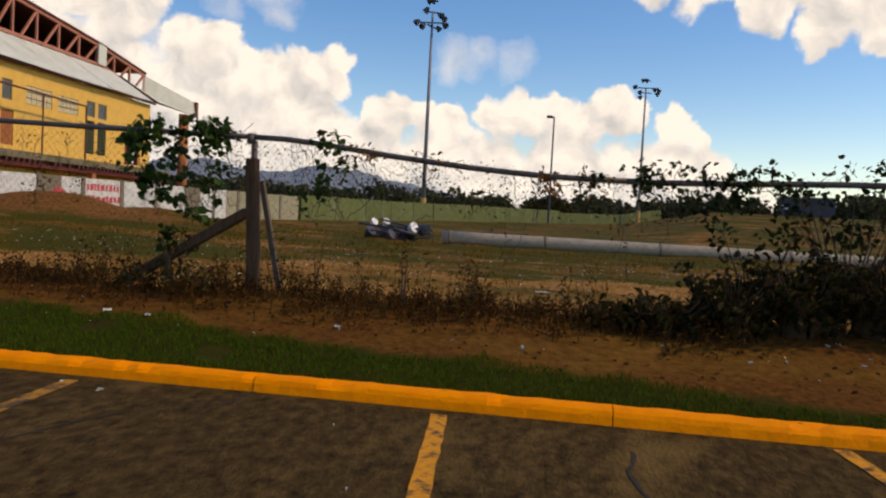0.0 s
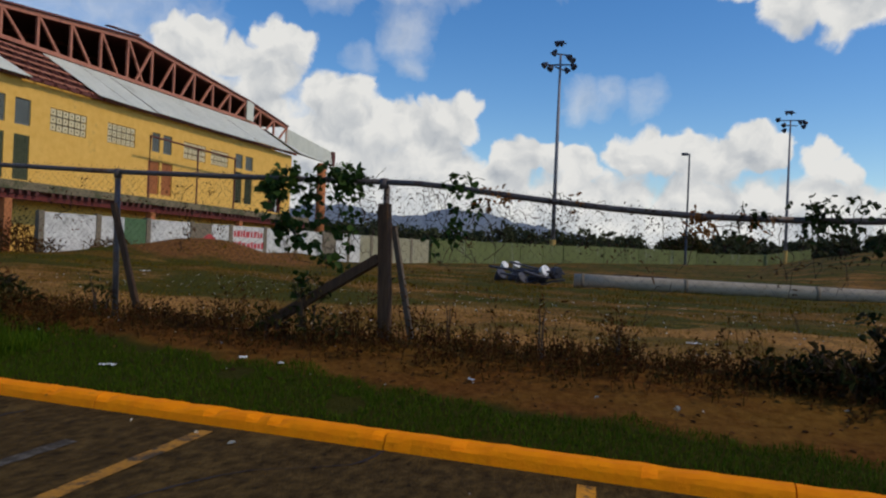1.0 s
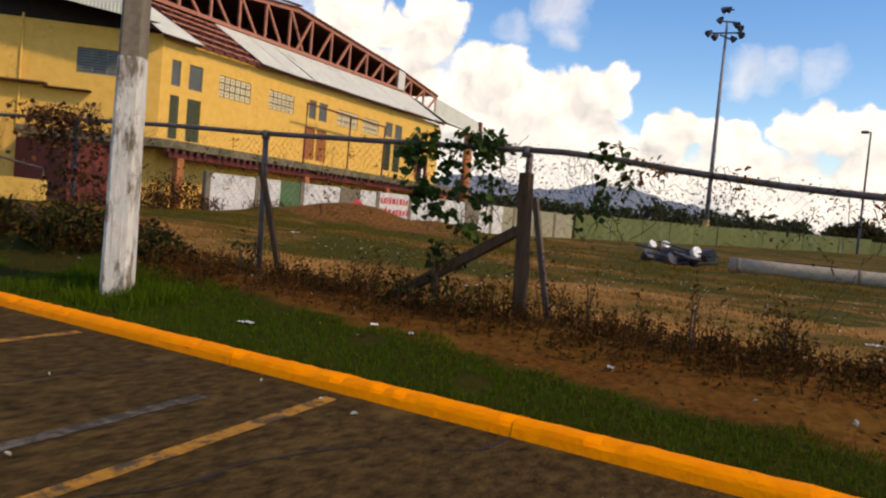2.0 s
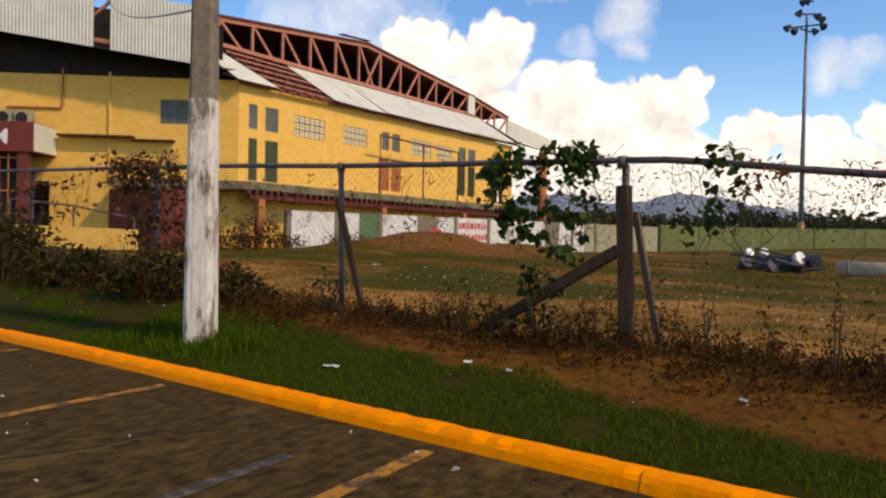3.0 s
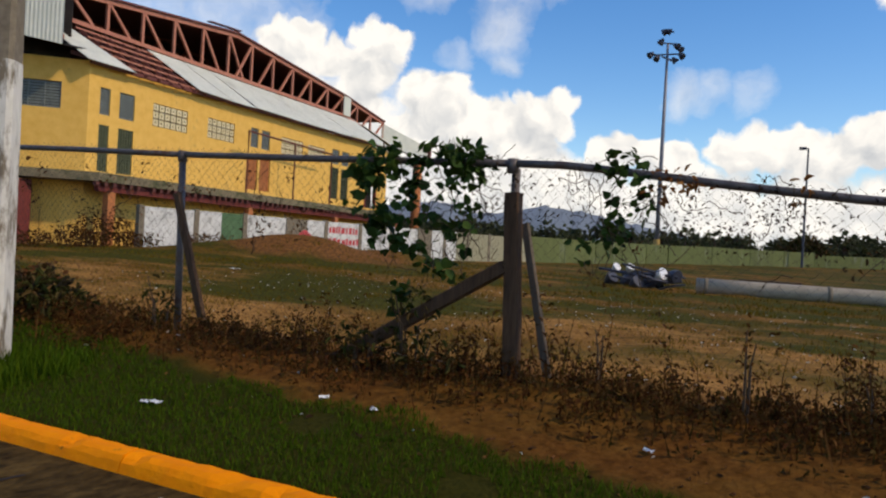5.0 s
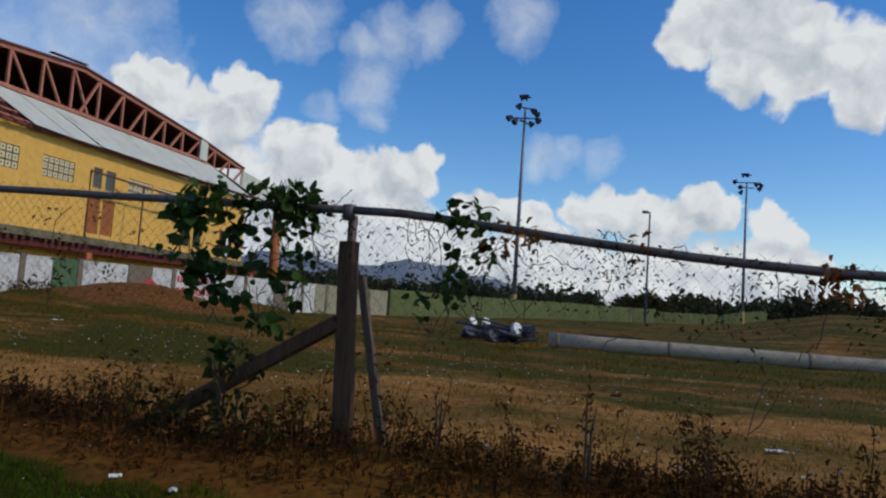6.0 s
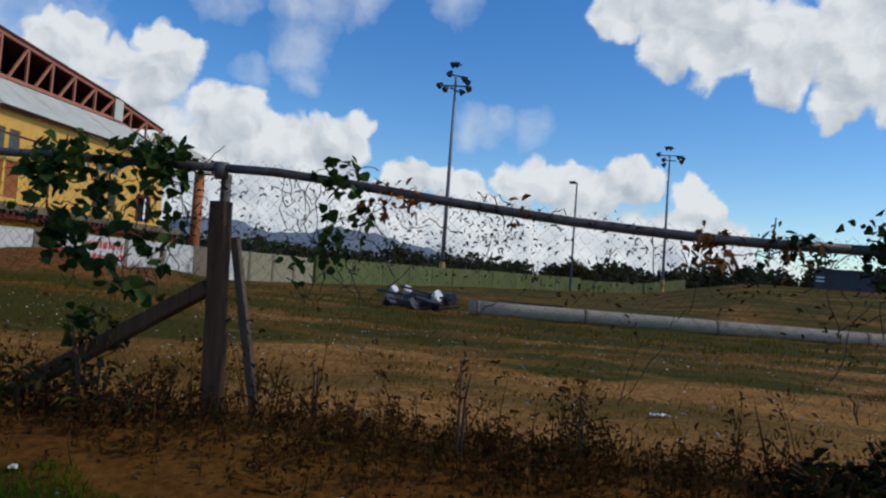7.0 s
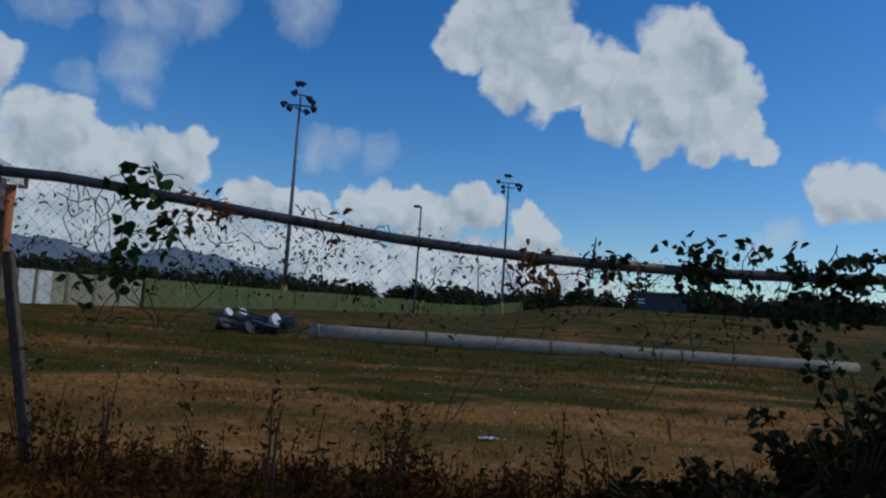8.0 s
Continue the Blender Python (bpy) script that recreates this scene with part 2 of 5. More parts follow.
M_GREEN_GRILLE = mat("dark_green_grille", (0.045, 0.055, 0.028), (0.085, 0.095, 0.05), 5, 0.7)
M_BLOCK = mat("white_vent_block", (0.56, 0.47, 0.27), (0.68, 0.60, 0.40), 5, 0.85)
M_WHITE_WALL = mat("stained_white_wall_paint", (0.46, 0.46, 0.45), (0.66, 0.66, 0.64), 2.5, 0.85, stain=(0.15, 0.15, 0.14), stain_scale=0.9, stain_at=0.56)
M_GREEN_WALL = mat("faded_green_wall_paint", (0.080, 0.098, 0.030), (0.12, 0.140, 0.048), 1.4, 0.85, stain=(0.16, 0.175, 0.11), stain_scale=0.9, stain_at=0.57, stretch=(1, 1, 0.3), tone=0.08)
M_GREEN_PANEL = mat("green_panel", (0.06, 0.12, 0.055), (0.09, 0.16, 0.08), 3, 0.8, stain=(0.04, 0.07, 0.04))
M_CREAM = mat("cream_panel_paint", (0.22, 0.205, 0.13), (0.33, 0.31, 0.21), 3, 0.85, stain=(0.26, 0.25, 0.19), stain_scale=0.8)
M_RED_PAINT = mat("red_lettering_paint", (0.42, 0.05, 0.06), (0.55, 0.08, 0.09), 6, 0.8)
M_GALV = mat("weathered_galvanised_pipe", (0.085, 0.070, 0.068), (0.15, 0.13, 0.125), 14, 0.5, 0.35, 0.2, stain=(0.09, 0.045, 0.030), stain_scale=3.0, stain_at=0.56)
M_WIRE = mat("grey_fence_wire", (0.030, 0.026, 0.024), (0.065, 0.056, 0.05), 30, 0.7, 0.1, 0)
M_WOOD = mat("dark_weathered_wood", (0.050, 0.026, 0.013), (0.110, 0.060, 0.032), 12, 0.9, bump=0.6, stain=(0.03, 0.02, 0.014), stain_scale=2, stretch=(3, 3, 0.35))
M_WOOD_PALE = mat("grey_weathered_board", (0.085, 0.062, 0.044), (0.16, 0.125, 0.095), 12, 0.9, bump=0.6, stain=(0.07, 0.05, 0.04), stain_scale=2, stretch=(3, 3, 0.35))
M_LAMP = mat("dark_lamp_housing", (0.035, 0.04, 0.06), (0.06, 0.065, 0.09), 8, 0.45, 0.3, 0)
M_POLE = mat("grey_steel_pole", (0.15, 0.15, 0.175), (0.22, 0.22, 0.25), 3, 0.5, 0.2, 0.05, stain=(0.13, 0.11, 0.10), stain_scale=0.4)
M_POLE_BASE = mat("ochre_pole_base", (0.42, 0.26, 0.07), (0.52, 0.34, 0.11), 3, 0.8)
M_FALLEN = mat("fallen_pole_concrete", (0.27, 0.225, 0.165), (0.38, 0.325, 0.245), 5, 0.85, bump=0.25, stain=(0.15, 0.135, 0.12), stain_scale=0.9, stretch=(0.5, 1, 1))
M_REFLECTOR = mat("white_lamp_reflector", (0.62, 0.62, 0.62), (0.80, 0.80, 0.80), 5, 0.35, 0.1, 0)
M_STEM = mat("vine_stem", (0.05, 0.032, 0.02), (0.10, 0.065, 0.04), 20, 0.9)
# blue-grey holds the haze of distance, painted into the hills' colour
M_MOUNTAIN = mat("far_hill_haze", (0.15, 0.18, 0.21), (0.19, 0.22, 0.25), 0.004, 0.95, bump=0, stain=(0.13, 0.155, 0.18), stain_scale=0.003)
M_LITTER = mat("pale_litter", (0.45, 0.42, 0.36), (0.65, 0.62, 0.56), 20, 0.8, island=0.35)
M_ROOF_TILE = mat("far_roof", (0.25, 0.24, 0.23), (0.5, 0.49, 0.47), 1, 0.8)

L_GREEN = leaf_mat("green_vine_leaf", [(0.012, 0.028, 0.005), (0.028, 0.060, 0.011), (0.055, 0.100, 0.020), (0.019, 0.042, 0.008)])
L_BROWN = leaf_mat("dead_vine_leaf", [(0.035, 0.020, 0.012), (0.10, 0.05, 0.022), (0.20, 0.09, 0.035), (0.06, 0.035, 0.02)], 0.8)
L_DARKMIX = leaf_mat("tangled_shrub_leaf", [(0.026, 0.034, 0.008), (0.055, 0.058, 0.014), (0.095, 0.052, 0.018), (0.034, 0.044, 0.010), (0.13, 0.075, 0.028)], 0.7)
L_WEED = leaf_mat("dry_weed", [(0.048, 0.016, 0.005), (0.105, 0.040, 0.011), (0.040, 0.030, 0.006), (0.15, 0.068, 0.020)], 0.85)
L_GRASS = leaf_mat("lawn_blade", [(0.024, 0.054, 0.001), (0.042, 0.084, 0.002), (0.068, 0.108, 0.003), (0.028, 0.062, 0.001)], 0.65)
L_FIELD = leaf_mat("dry_field_blade", [(0.14, 0.076, 0.006), (0.085, 0.068, 0.004), (0.19, 0.110, 0.014), (0.065, 0.060, 0.003)], 0.8)
L_TREE = leaf_mat("far_tree_leaf", [(0.030, 0.040, 0.018), (0.050, 0.058, 0.024), (0.066, 0.068, 0.030), (0.045, 0.044, 0.026)], 0.8)

# ---- mesh helpers ----


def mesh_from(name, verts, faces, smooth=False):
    me = bpy.data.meshes.new(name)
    me.from_pydata([tuple(v) for v in verts], [], [tuple(f) for f in faces])
    me.update()
    if smooth:
        me.shade_smooth()
    return me


def part(name, bm, material, parent=None, label="", smooth=False):
    """Links a bmesh as one mesh object under a thing or a part."""
    bmesh.ops.recalc_face_normals(bm, faces=bm.faces)
    me = bpy.data.meshes.new(name)
    bm.to_mesh(me)
    bm.free()
    me.materials.append(material)
    if smooth:
        me.shade_smooth()
    ob = new(name, me)
    if parent:
        ob.parent = parent
    if label:
        tagged(ob, label)
    return ob


def thing(name, label, category, place=Matrix(), group="", kind=""):
    ob = new(name)
    ob.matrix_world = place
    return tagged(ob, label, category, group, kind)


def box(bm, lo, hi, bevel=0.0, m=None):
    c = [(a + b) / 2 for a, b in zip(lo, hi)]
    s = [max(1e-4, abs(b - a)) for a, b in zip(lo, hi)]
    t = Matrix.Translation(c) @ Matrix.Diagonal((*s, 1))
    r = bmesh.ops.create_cube(bm, size=1, matrix=(m @ t) if m else t)
    if bevel:
        edges = list({e for v in r["verts"] for e in v.link_edges})
        bmesh.ops.bevel(bm, geom=edges, offset=bevel, segments=2, affect="EDGES", profile=0.6)
    return bm


def beam(bm, p, q, w, h=None):
    """A square bar from p to q."""
    p, q = Vector(p), Vector(q)
    d = q - p
    up = Vector((0, 0, 1)) if abs(d.normalized().z) < 0.95 else Vector((0, 1, 0))
    x = d.normalized().cross(up).normalized() * w / 2
    y = d.normalized().cross(x).normalized() * (h or w) / 2
    vs = [bm.verts.new(a + sx * x + sy * y) for a in (p, q) for sx, sy in ((-1, -1), (1, -1), (1, 1), (-1, 1))]
    for f in ((0, 1, 2, 3), (7, 6, 5, 4), (0, 4, 5, 1), (1, 5, 6, 2), (2, 6, 7, 3), (3, 7, 4, 0)):
        bm.faces.new([vs[i] for i in f])
    return bm


def tube(bm, pts, radii, n=8, caps=True):
    """A round bar along points."""
    pts = [Vector(p) for p in pts]
    if isinstance(radii, (int, float)):
        radii = [radii] * len(pts)
    rings = []
    for i, p in enumerate(pts):
        d = (pts[min(i + 1, len(pts) - 1)] - pts[max(i - 1, 0)]).normalized()
        a = d.cross(Vector((0.13, 0.31, 0.94))).normalized()
        if a.length < 0.5:
            a = d.cross(Vector((1, 0, 0))).normalized()
        b = d.cross(a)
        rings.append([bm.verts.new(p + radii[i] * (math.cos(k * math.tau / n) * a + math.sin(k * math.tau / n) * b)) for k in range(n)])
    for r, s in zip(rings, rings[1:]):
        for k in range(n):
            bm.faces.new((r[k], r[(k + 1) % n], s[(k + 1) % n], s[k]))
    if caps:
        bm.faces.new(rings[0])
        bm.faces.new(rings[-1][::-1])
    return bm


def turns(rng, n, tilt=1.0, spin=True):
    """n turning matrices: a free yaw and a tilt of up to that many radians."""
    yaw, pit, rol = rng.uniform(0, math.tau, n), rng.uniform(-tilt, tilt, n), rng.uniform(-tilt, tilt, n)
    cy, sy, cp, sp, cr, sr = np.cos(yaw), np.sin(yaw), np.cos(pit), np.sin(pit), np.cos(rol), np.sin(rol)
    o, z = np.ones(n), np.zeros(n)
    Z = np.stack([cy, -sy, z, sy, cy, z, z, z, o], -1).reshape(n, 3, 3)
    X = np.stack([o, z, z, z, cp, -sp, z, sp, cp], -1).reshape(n, 3, 3)
    Y = np.stack([cr, z, sr, z, o, z, -sr, z, cr], -1).reshape(n, 3, 3)
    return Z @ X @ Y


LEAF = np.array([(0, 0.5, -0.10), (0, 0, 0), (-0.42, 0.12, 0.06), (-0.5, 0.5, 0.06), (-0.2, 0.85, -0.02), (0, 1.08, -0.14), (0.2, 0.85, -0.02), (0.5, 0.5, 0.06), (0.42, 0.12, 0.06)])
LEAF_F = np.array([(0, i, i % 8 + 1) for i in range(1, 9)])
CURL = np.array([(0, 0.5, -0.22), (0, 0, 0), (-0.16, 0.3, 0.12), (-0.14, 0.75, 0.08), (0, 1.0, -0.42), (0.14, 0.75, 0.08), (0.16, 0.3, 0.12)])
CURL_F = np.array([(0, i, i % 6 + 1) for i in range(1, 7)])
TENDRIL = CURL * (0.5, 1.0, 1.0)
BLADE = np.array([(-0.5, 0, 0), (0.5, 0, 0), (0.32, 0.12, 0.55), (-0.32, 0.12, 0.55), (0, 0.42, 1.0)])
BLADE_F = np.array([(0, 1, 2), (0, 2, 3), (3, 2, 4)])


def scatter(name, shape, faces, places, turn, size, material, parent=None, smooth=False):
    """One mesh of many small pieces; size: (n, 3) or (n,)."""
    size = np.asarray(size, float)
    size = size[:, None] if size.ndim == 1 else size
    v = np.einsum("nij,nkj->nki", turn, shape[None] * size[:, None, :]) + np.asarray(places)[:, None, :]
    f = faces[None] + (np.arange(len(v)) * len(shape))[:, None, None]
    me = mesh_from(name, v.reshape(-1, 3).tolist(), f.reshape(-1, faces.shape[1]).tolist(), smooth)
    me.materials.append(material)
    ob = new(name, me)
    if parent:
        ob.parent = parent
    return ob


# ---- ground ----
KERB_Y = 0.09


def ramp_z(y, rows):
    return np.interp(y, [r[0] for r in rows], [r[1] for r in rows])


def ground_z(x, y):
    x, y = np.asarray(x, float), np.asarray(y, float)
    z = ramp_z(y, [(-5000, -0.06), (0.25, -0.06), (0.265, 0.082), (1.2, 0.22), (2.2, 0.42), (6, 0.42), (16, 0.36), (26, 0.33), (45, 0.42), (60, 0.62), (80, 0.95), (110, 1.4), (135, 2.1), (5000, 2.4)])
    side = np.clip((-x - 4) * 0.016, 0, 0.22) * np.clip((y - 0.5) / 1.5, 0, 1) * np.clip((60 - y) / 40, 0, 1)
    mound = 0.95 * np.exp(-((x + 18.3) / 2.6) ** 2 - ((y - 20.3) / 2.6) ** 2) + 0.55 * np.exp(-((x + 17.2) / 2.2) ** 2 - ((y - 25.5) / 2.5) ** 2) + 0.35 * np.exp(-((x + 20.8) / 2.4) ** 2 - ((y - 17.6) / 2.4) ** 2)
    turn = np.degrees(np.arctan2(x, np.maximum(y, 1.0)))
    mound = mound + 2.6 * np.clip((turn - 5) / 7, 0, 1) * np.clip((y - 42) / 40, 0, 1) * np.clip((50 - turn) / 10, 0, 1) * np.clip((400 - y) / 200, 0, 1)
    far = np.clip((y - 0.5) / 1.5, 0, 1)
    wave = 0.030 * np.sin(1.9 * x + 0.7 * y) * np.sin(1.3 * y - 0.4 * x) + 0.018 * np.sin(5.1 * x - 2.7 * y) * np.sin(4.3 * y + 1.1 * x) + 0.008 * np.sin(17 * x + 5 * y) * np.sin(13 * y - 7 * x)
    return z + side + mound + far * wave


def steps(marks):
    out = [marks[0][0]]
    for (a, s), (b, _) in zip(marks, marks[1:]):
        n = max(1, round((b - a) / s))
        out += [a + (b - a) * (k + 1) / n for k in range(n)]
    return np.array(out)


def ground_material():
    m = bpy.data.materials.new("dry_field_ground")
    m.use_nodes = True
    nt = m.node_tree
    N, L = nt.nodes.new, nt.links.new
    b = nt.nodes["Principled BSDF"]
    b.inputs["Roughness"].default_value, b.inputs["Specular IOR Level"].default_value = 0.95, 0.05
    pos = N("ShaderNodeNewGeometry").outputs["Position"]

    def noise_at(s, det=6, r=0.62, vec=None):
        n = N("ShaderNodeTexNoise")
        n.inputs["Scale"].default_value, n.inputs["Detail"].default_value, n.inputs["Roughness"].default_value = s, det, r
        L(vec or pos, n.inputs["Vector"])
        return n.outputs[0]

    def ramp(v, a, z):
        r = N("ShaderNodeMapRange")
        L(v, r.inputs[0])
        r.inputs[1].default_value, r.inputs[2].default_value = a, z
        return r.outputs[0]

    def blend(f, a, c):
        x = N("ShaderNodeMix")
        x.data_type = "RGBA"
        L(f, x.inputs[0])
        for i, v in ((6, a), (7, c)):
            if isinstance(v, tuple):
                x.inputs[i].default_value = (*v, 1)
            else:
                L(v, x.inputs[i])
        return x.outputs[2]

    # wheel ruts and mowing run along the fence, so the patches are longer that way
    along = N("ShaderNodeMapping")
    along.inputs["Scale"].default_value = (0.45, 1.0, 1.0)
    L(pos, along.inputs[0])
    run = along.outputs[0]
    sand = blend(ramp(noise_at(11), 0.3, 0.7), (0.155, 0.068, 0.013), (0.44, 0.228, 0.068))
    near_soil = blend(ramp(noise_at(16), 0.3, 0.7), (0.050, 0.017, 0.003), (0.160, 0.066, 0.014))
    straw = blend(ramp(noise_at(9), 0.3, 0.7), (0.080, 0.036, 0.004), (0.20, 0.102, 0.020))
    green = blend(ramp(noise_at(12), 0.3, 0.7), (0.026, 0.027, 0.002), (0.075, 0.068, 0.007))
    sep = N("ShaderNodeSeparateXYZ")
    L(pos, sep.inputs[0])
    # ground colour is darker towards the fence, bare sand behind it
    edge = N("ShaderNodeMath")
    edge.operation = "MULTIPLY_ADD"
    L(noise_at(1.6), edge.inputs[0])
    edge.inputs[1].default_value = 1.5
    L(sep.outputs[1], edge.inputs[2])
    soil = blend(ramp(edge.outputs[0], 3.0, 3.9), near_soil, sand)
    # bare soil by the fence and on the heap, straw and green further out
    far = ramp(sep.outputs[1], 5.0, 14.0)
    add = N("ShaderNodeMath")
    add.operation = "MULTIPLY_ADD"
    L(far, add.inputs[0])
    add.inputs[1].default_value = 0.16
    L(noise_at(0.6, 6, 0.58, run), add.inputs[2])
    c = blend(ramp(add.outputs[0], 0.47, 0.64), soil, straw)
    add2 = N("ShaderNodeMath")
    add2.operation = "MULTIPLY_ADD"
    L(far, add2.inputs[0])
    add2.inputs[1].default_value = 0.04
    L(noise_at(0.36, 6, 0.60, run), add2.inputs[2])
    near = N("ShaderNodeMath")
    near.operation = "MULTIPLY"
    L(ramp(add2.outputs[0], 0.46, 0.56), near.inputs[0])
    L(ramp(sep.outputs[1], 2.6, 5.0), near.inputs[1])
    c = blend(near.outputs[0], c, green)
    # turf soil below the lawn strip
    lawn = N("ShaderNodeMath")
    lawn.operation = "MULTIPLY_ADD"
    L(noise_at(2.2), lawn.inputs[0])
    lawn.inputs[1].default_value = 0.5
    slant = N("ShaderNodeMath")
    slant.operation = "MULTIPLY_ADD"
    L(sep.outputs[0], slant.inputs[0])
    slant.inputs[1].default_value = 0.13
    L(sep.outputs[1], slant.inputs[2])
    L(slant.outputs[0], lawn.inputs[2])
    c = blend(ramp(lawn.outputs[0], 1.28, 1.08), c, blend(ramp(noise_at(30), 0.3, 0.7), (0.018, 0.020, 0.002), (0.048, 0.042, 0.006)))
    # the heap is bare soil
    heap = N("ShaderNodeVectorMath")
    heap.operation = "DISTANCE"
    L(pos, heap.inputs[0])
    heap.inputs[1].default_value = (-18.3, 20.8, 1.0)
    add3 = N("ShaderNodeMath")
    add3.operation = "MULTIPLY_ADD"
    L(noise_at(0.8), add3.inputs[0])
    add3.inputs[1].default_value = 4.0
    L(heap.outputs["Value"], add3.inputs[2])
    c = blend(ramp(add3.outputs[0], 6.5, 5.2), c, blend(ramp(noise_at(7), 0.3, 0.7), (0.075, 0.030, 0.008), (0.235, 0.105, 0.032)))
    L(c, b.inputs["Base Color"])
    bp = N("ShaderNodeBump")
    bp.inputs["Strength"].default_value, bp.inputs["Distance"].default_value = 0.7, 0.04
    L(noise_at(14), bp.inputs["Height"])
    L(bp.outputs[0], b.inputs["Normal"])
    return m


def build_ground():
    xs = steps([(-4500, 500), (-500, 50), (-100, 8), (-40, 1.0), (-24, 0.45), (-12, 0.22), (6, 0.22), (10, 0.5), (20, 2), (60, 8), (120, 50), (500, 500), (4500, 500)])
    ys = steps([(-4500, 500), (-500, 50), (-50, 10), (-10, 1.0), (0.25, 0.015), (0.265, 0.18), (6, 0.25), (12, 0.45), (30, 1.0), (60, 4), (140, 20), (500, 300), (4700, 500)])
    gx, gy = np.meshgrid(xs, ys)
    v = np.stack([gx, gy, ground_z(gx, gy)], -1).reshape(-1, 3)
    w, h = len(xs), len(ys)
    i = (np.arange(h - 1)[:, None] * w + np.arange(w - 1)[None]).ravel()
    f = np.stack([i, i + 1, i + w + 1, i + w], -1)
    me = mesh_from("ground", v.tolist(), f.tolist(), True)
    me.materials.append(ground_material())
    tagged(new("ground", me), "dry brown field with bare soil and patchy grass", "ground", kind="structure")


build_ground()


def build_parking():
    xs, ys = steps([(-60, 2), (-14, 0.3), (6, 0.3), (8, 2), (40, 2)]), steps([(-60, 2), (-6, 0.3), (KERB_Y + 0.02, 0.3)])
    gx, gy = np.meshgrid(xs, ys)
    gz = 0.006 * np.sin(1.3 * gx + 0.4 * gy) * np.sin(0.9 * gy - 0.2) - 0.004
    v = np.stack([gx, gy, gz], -1).reshape(-1, 3)
    w, h = len(xs), len(ys)
    i = (np.arange(h - 1)[:, None] * w + np.arange(w - 1)[None]).ravel()
    me = mesh_from("road", v.tolist(), np.stack([i, i + 1, i + w + 1, i + w], -1).tolist(), True)
    me.materials.append(M_ASPHALT)
    road = tagged(new("road", me), "dark worn asphalt of the parking lot", "parking lot", kind="structure")
    rng = np.random.default_rng(5)
    # yellow bay lines, slanting a little, worn at the edges
    for x0, a, z, material, label in ((0.0, -0.02, -5.2, M_LINE, "worn yellow bay line"), (-2.67, -0.04, -5.2, M_LINE_FADED, "worn yellow bay line"), (-5.58, -0.05, -5.2, M_LINE_FADED, "worn yellow bay line"), (-8.4, -0.05, -5.2, M_LINE_FADED, "worn yellow bay line"), (2.51, 0.05, -5.2, M_LINE, "worn yellow bay line"), (5.2, 0.05, -5.2, M_LINE, "worn yellow bay line"), (-3.33, -0.65, -5.0, M_LINE_OLD, "faded grey old bay line")):
        n = 40
        vs, fs = [], []
        for k in range(n + 1):
            y = a + (z - a) * k / n
            x = x0 - 0.098 * (y - 0.0)
            wob = rng.normal(0, 0.004, 2)
            zz = 0.006 * math.sin(1.3 * x + 0.4 * y) * math.sin(0.9 * y - 0.2) + 0.0015
            vs += [(x - 0.055 + wob[0], y, zz), (x + 0.055 + wob[1], y, zz)]
            if k:
                fs.append((2 * k - 2, 2 * k - 1, 2 * k + 1, 2 * k))
        me = mesh_from("bay_line", vs, fs)
        me.materials.append(material)
        ob = tagged(new("bay_line", me), label)
        ob.parent = road
    # cracks in the asphalt
    for sx, sy, ang, length in ((-1.35, 0.10, -1.75, 2.6), (1.2, -0.4, -1.3, 1.6), (-4.2, -0.2, -1.9, 2.4), (-2.0, -1.9, -0.3, 1.8)):
        bm = bmesh.new()
        x, y, pts = sx, sy, []
        for k in range(int(length / 0.07)):
            pts.append((x, y))
            ang += rng.normal(0, 0.22)
            ang = ang * 0.93 + 0.07 * -1.7
            x, y = x + 0.07 * math.cos(ang), y + 0.07 * math.sin(ang)
        prev = None
        for k, (px, py) in enumerate(pts):
            wd = 0.006 + 0.008 * rng.random()
            pz = 0.006 * math.sin(1.3 * px + 0.4 * py) * math.sin(0.9 * py - 0.2) + 0.0012
            cur = (bm.verts.new((px - wd, py, pz)), bm.verts.new((px + wd, py + 0.004, pz)))
            if prev:
                bm.faces.new((prev[0], prev[1], cur[1], cur[0]))
            prev = cur
        part("crack", bm, M_DARK, road)


build_parking()


def build_kerb():
    kerb = thing("kerb", "yellow painted concrete kerb with worn chipped edges", "kerb", kind="structure")
    rng = np.random.default_rng(8)
    edge = [-60, -40, -25, -16.4, -13.9, -11.35, -8.85, -6.3, -3.85, -1.37, 1.13, 3.6, 6.1, 8.6, 14, 40]
    for a, b in zip(edge, edge[1:]):
        n = max(2, int((b - a) / 0.09)) if b - a < 3 else 6
        a, b = a + 0.004, b - 0.004
        prof = [(KERB_Y, -0.08), (KERB_Y + 0.04, 0.052), (KERB_Y + 0.06, 0.082), (KERB_Y + 0.095, 0.100), (KERB_Y + 0.165, 0.104), (KERB_Y + 0.18, 0.092), (KERB_Y + 0.18, -0.08)]
        bm = bmesh.new()
        rows = []
        for k in range(n + 1):
            x = a + (b - a) * k / n
            bend = -0.004 * max(0, -x - 6) ** 2 if x > -16.5 else -0.44
            chip = rng.random() < 0.13
            rows.append([bm.verts.new((x, y + bend + rng.normal(0, 0.0025) + (0.012 if chip and 1 < j < 4 else 0), z + rng.normal(0, 0.002) - (0.014 if chip and 1 < j < 4 else 0))) for j, (y, z) in enumerate(prof)])
        for r, s in zip(rows, rows[1:]):
            for j in range(len(prof) - 1):
                bm.faces.new((r[j], s[j], s[j + 1], r[j + 1]))
        bm.faces.new(rows[0])
        bm.faces.new(rows[-1][::-1])
        part("kerb_stone", bm, M_KERB, kerb)


build_kerb()

# ---- gymnasium ----
GYM = pose(-29.15, 18.45, 0, 0, 0, 3.3)      # x out of the long wall, y along it


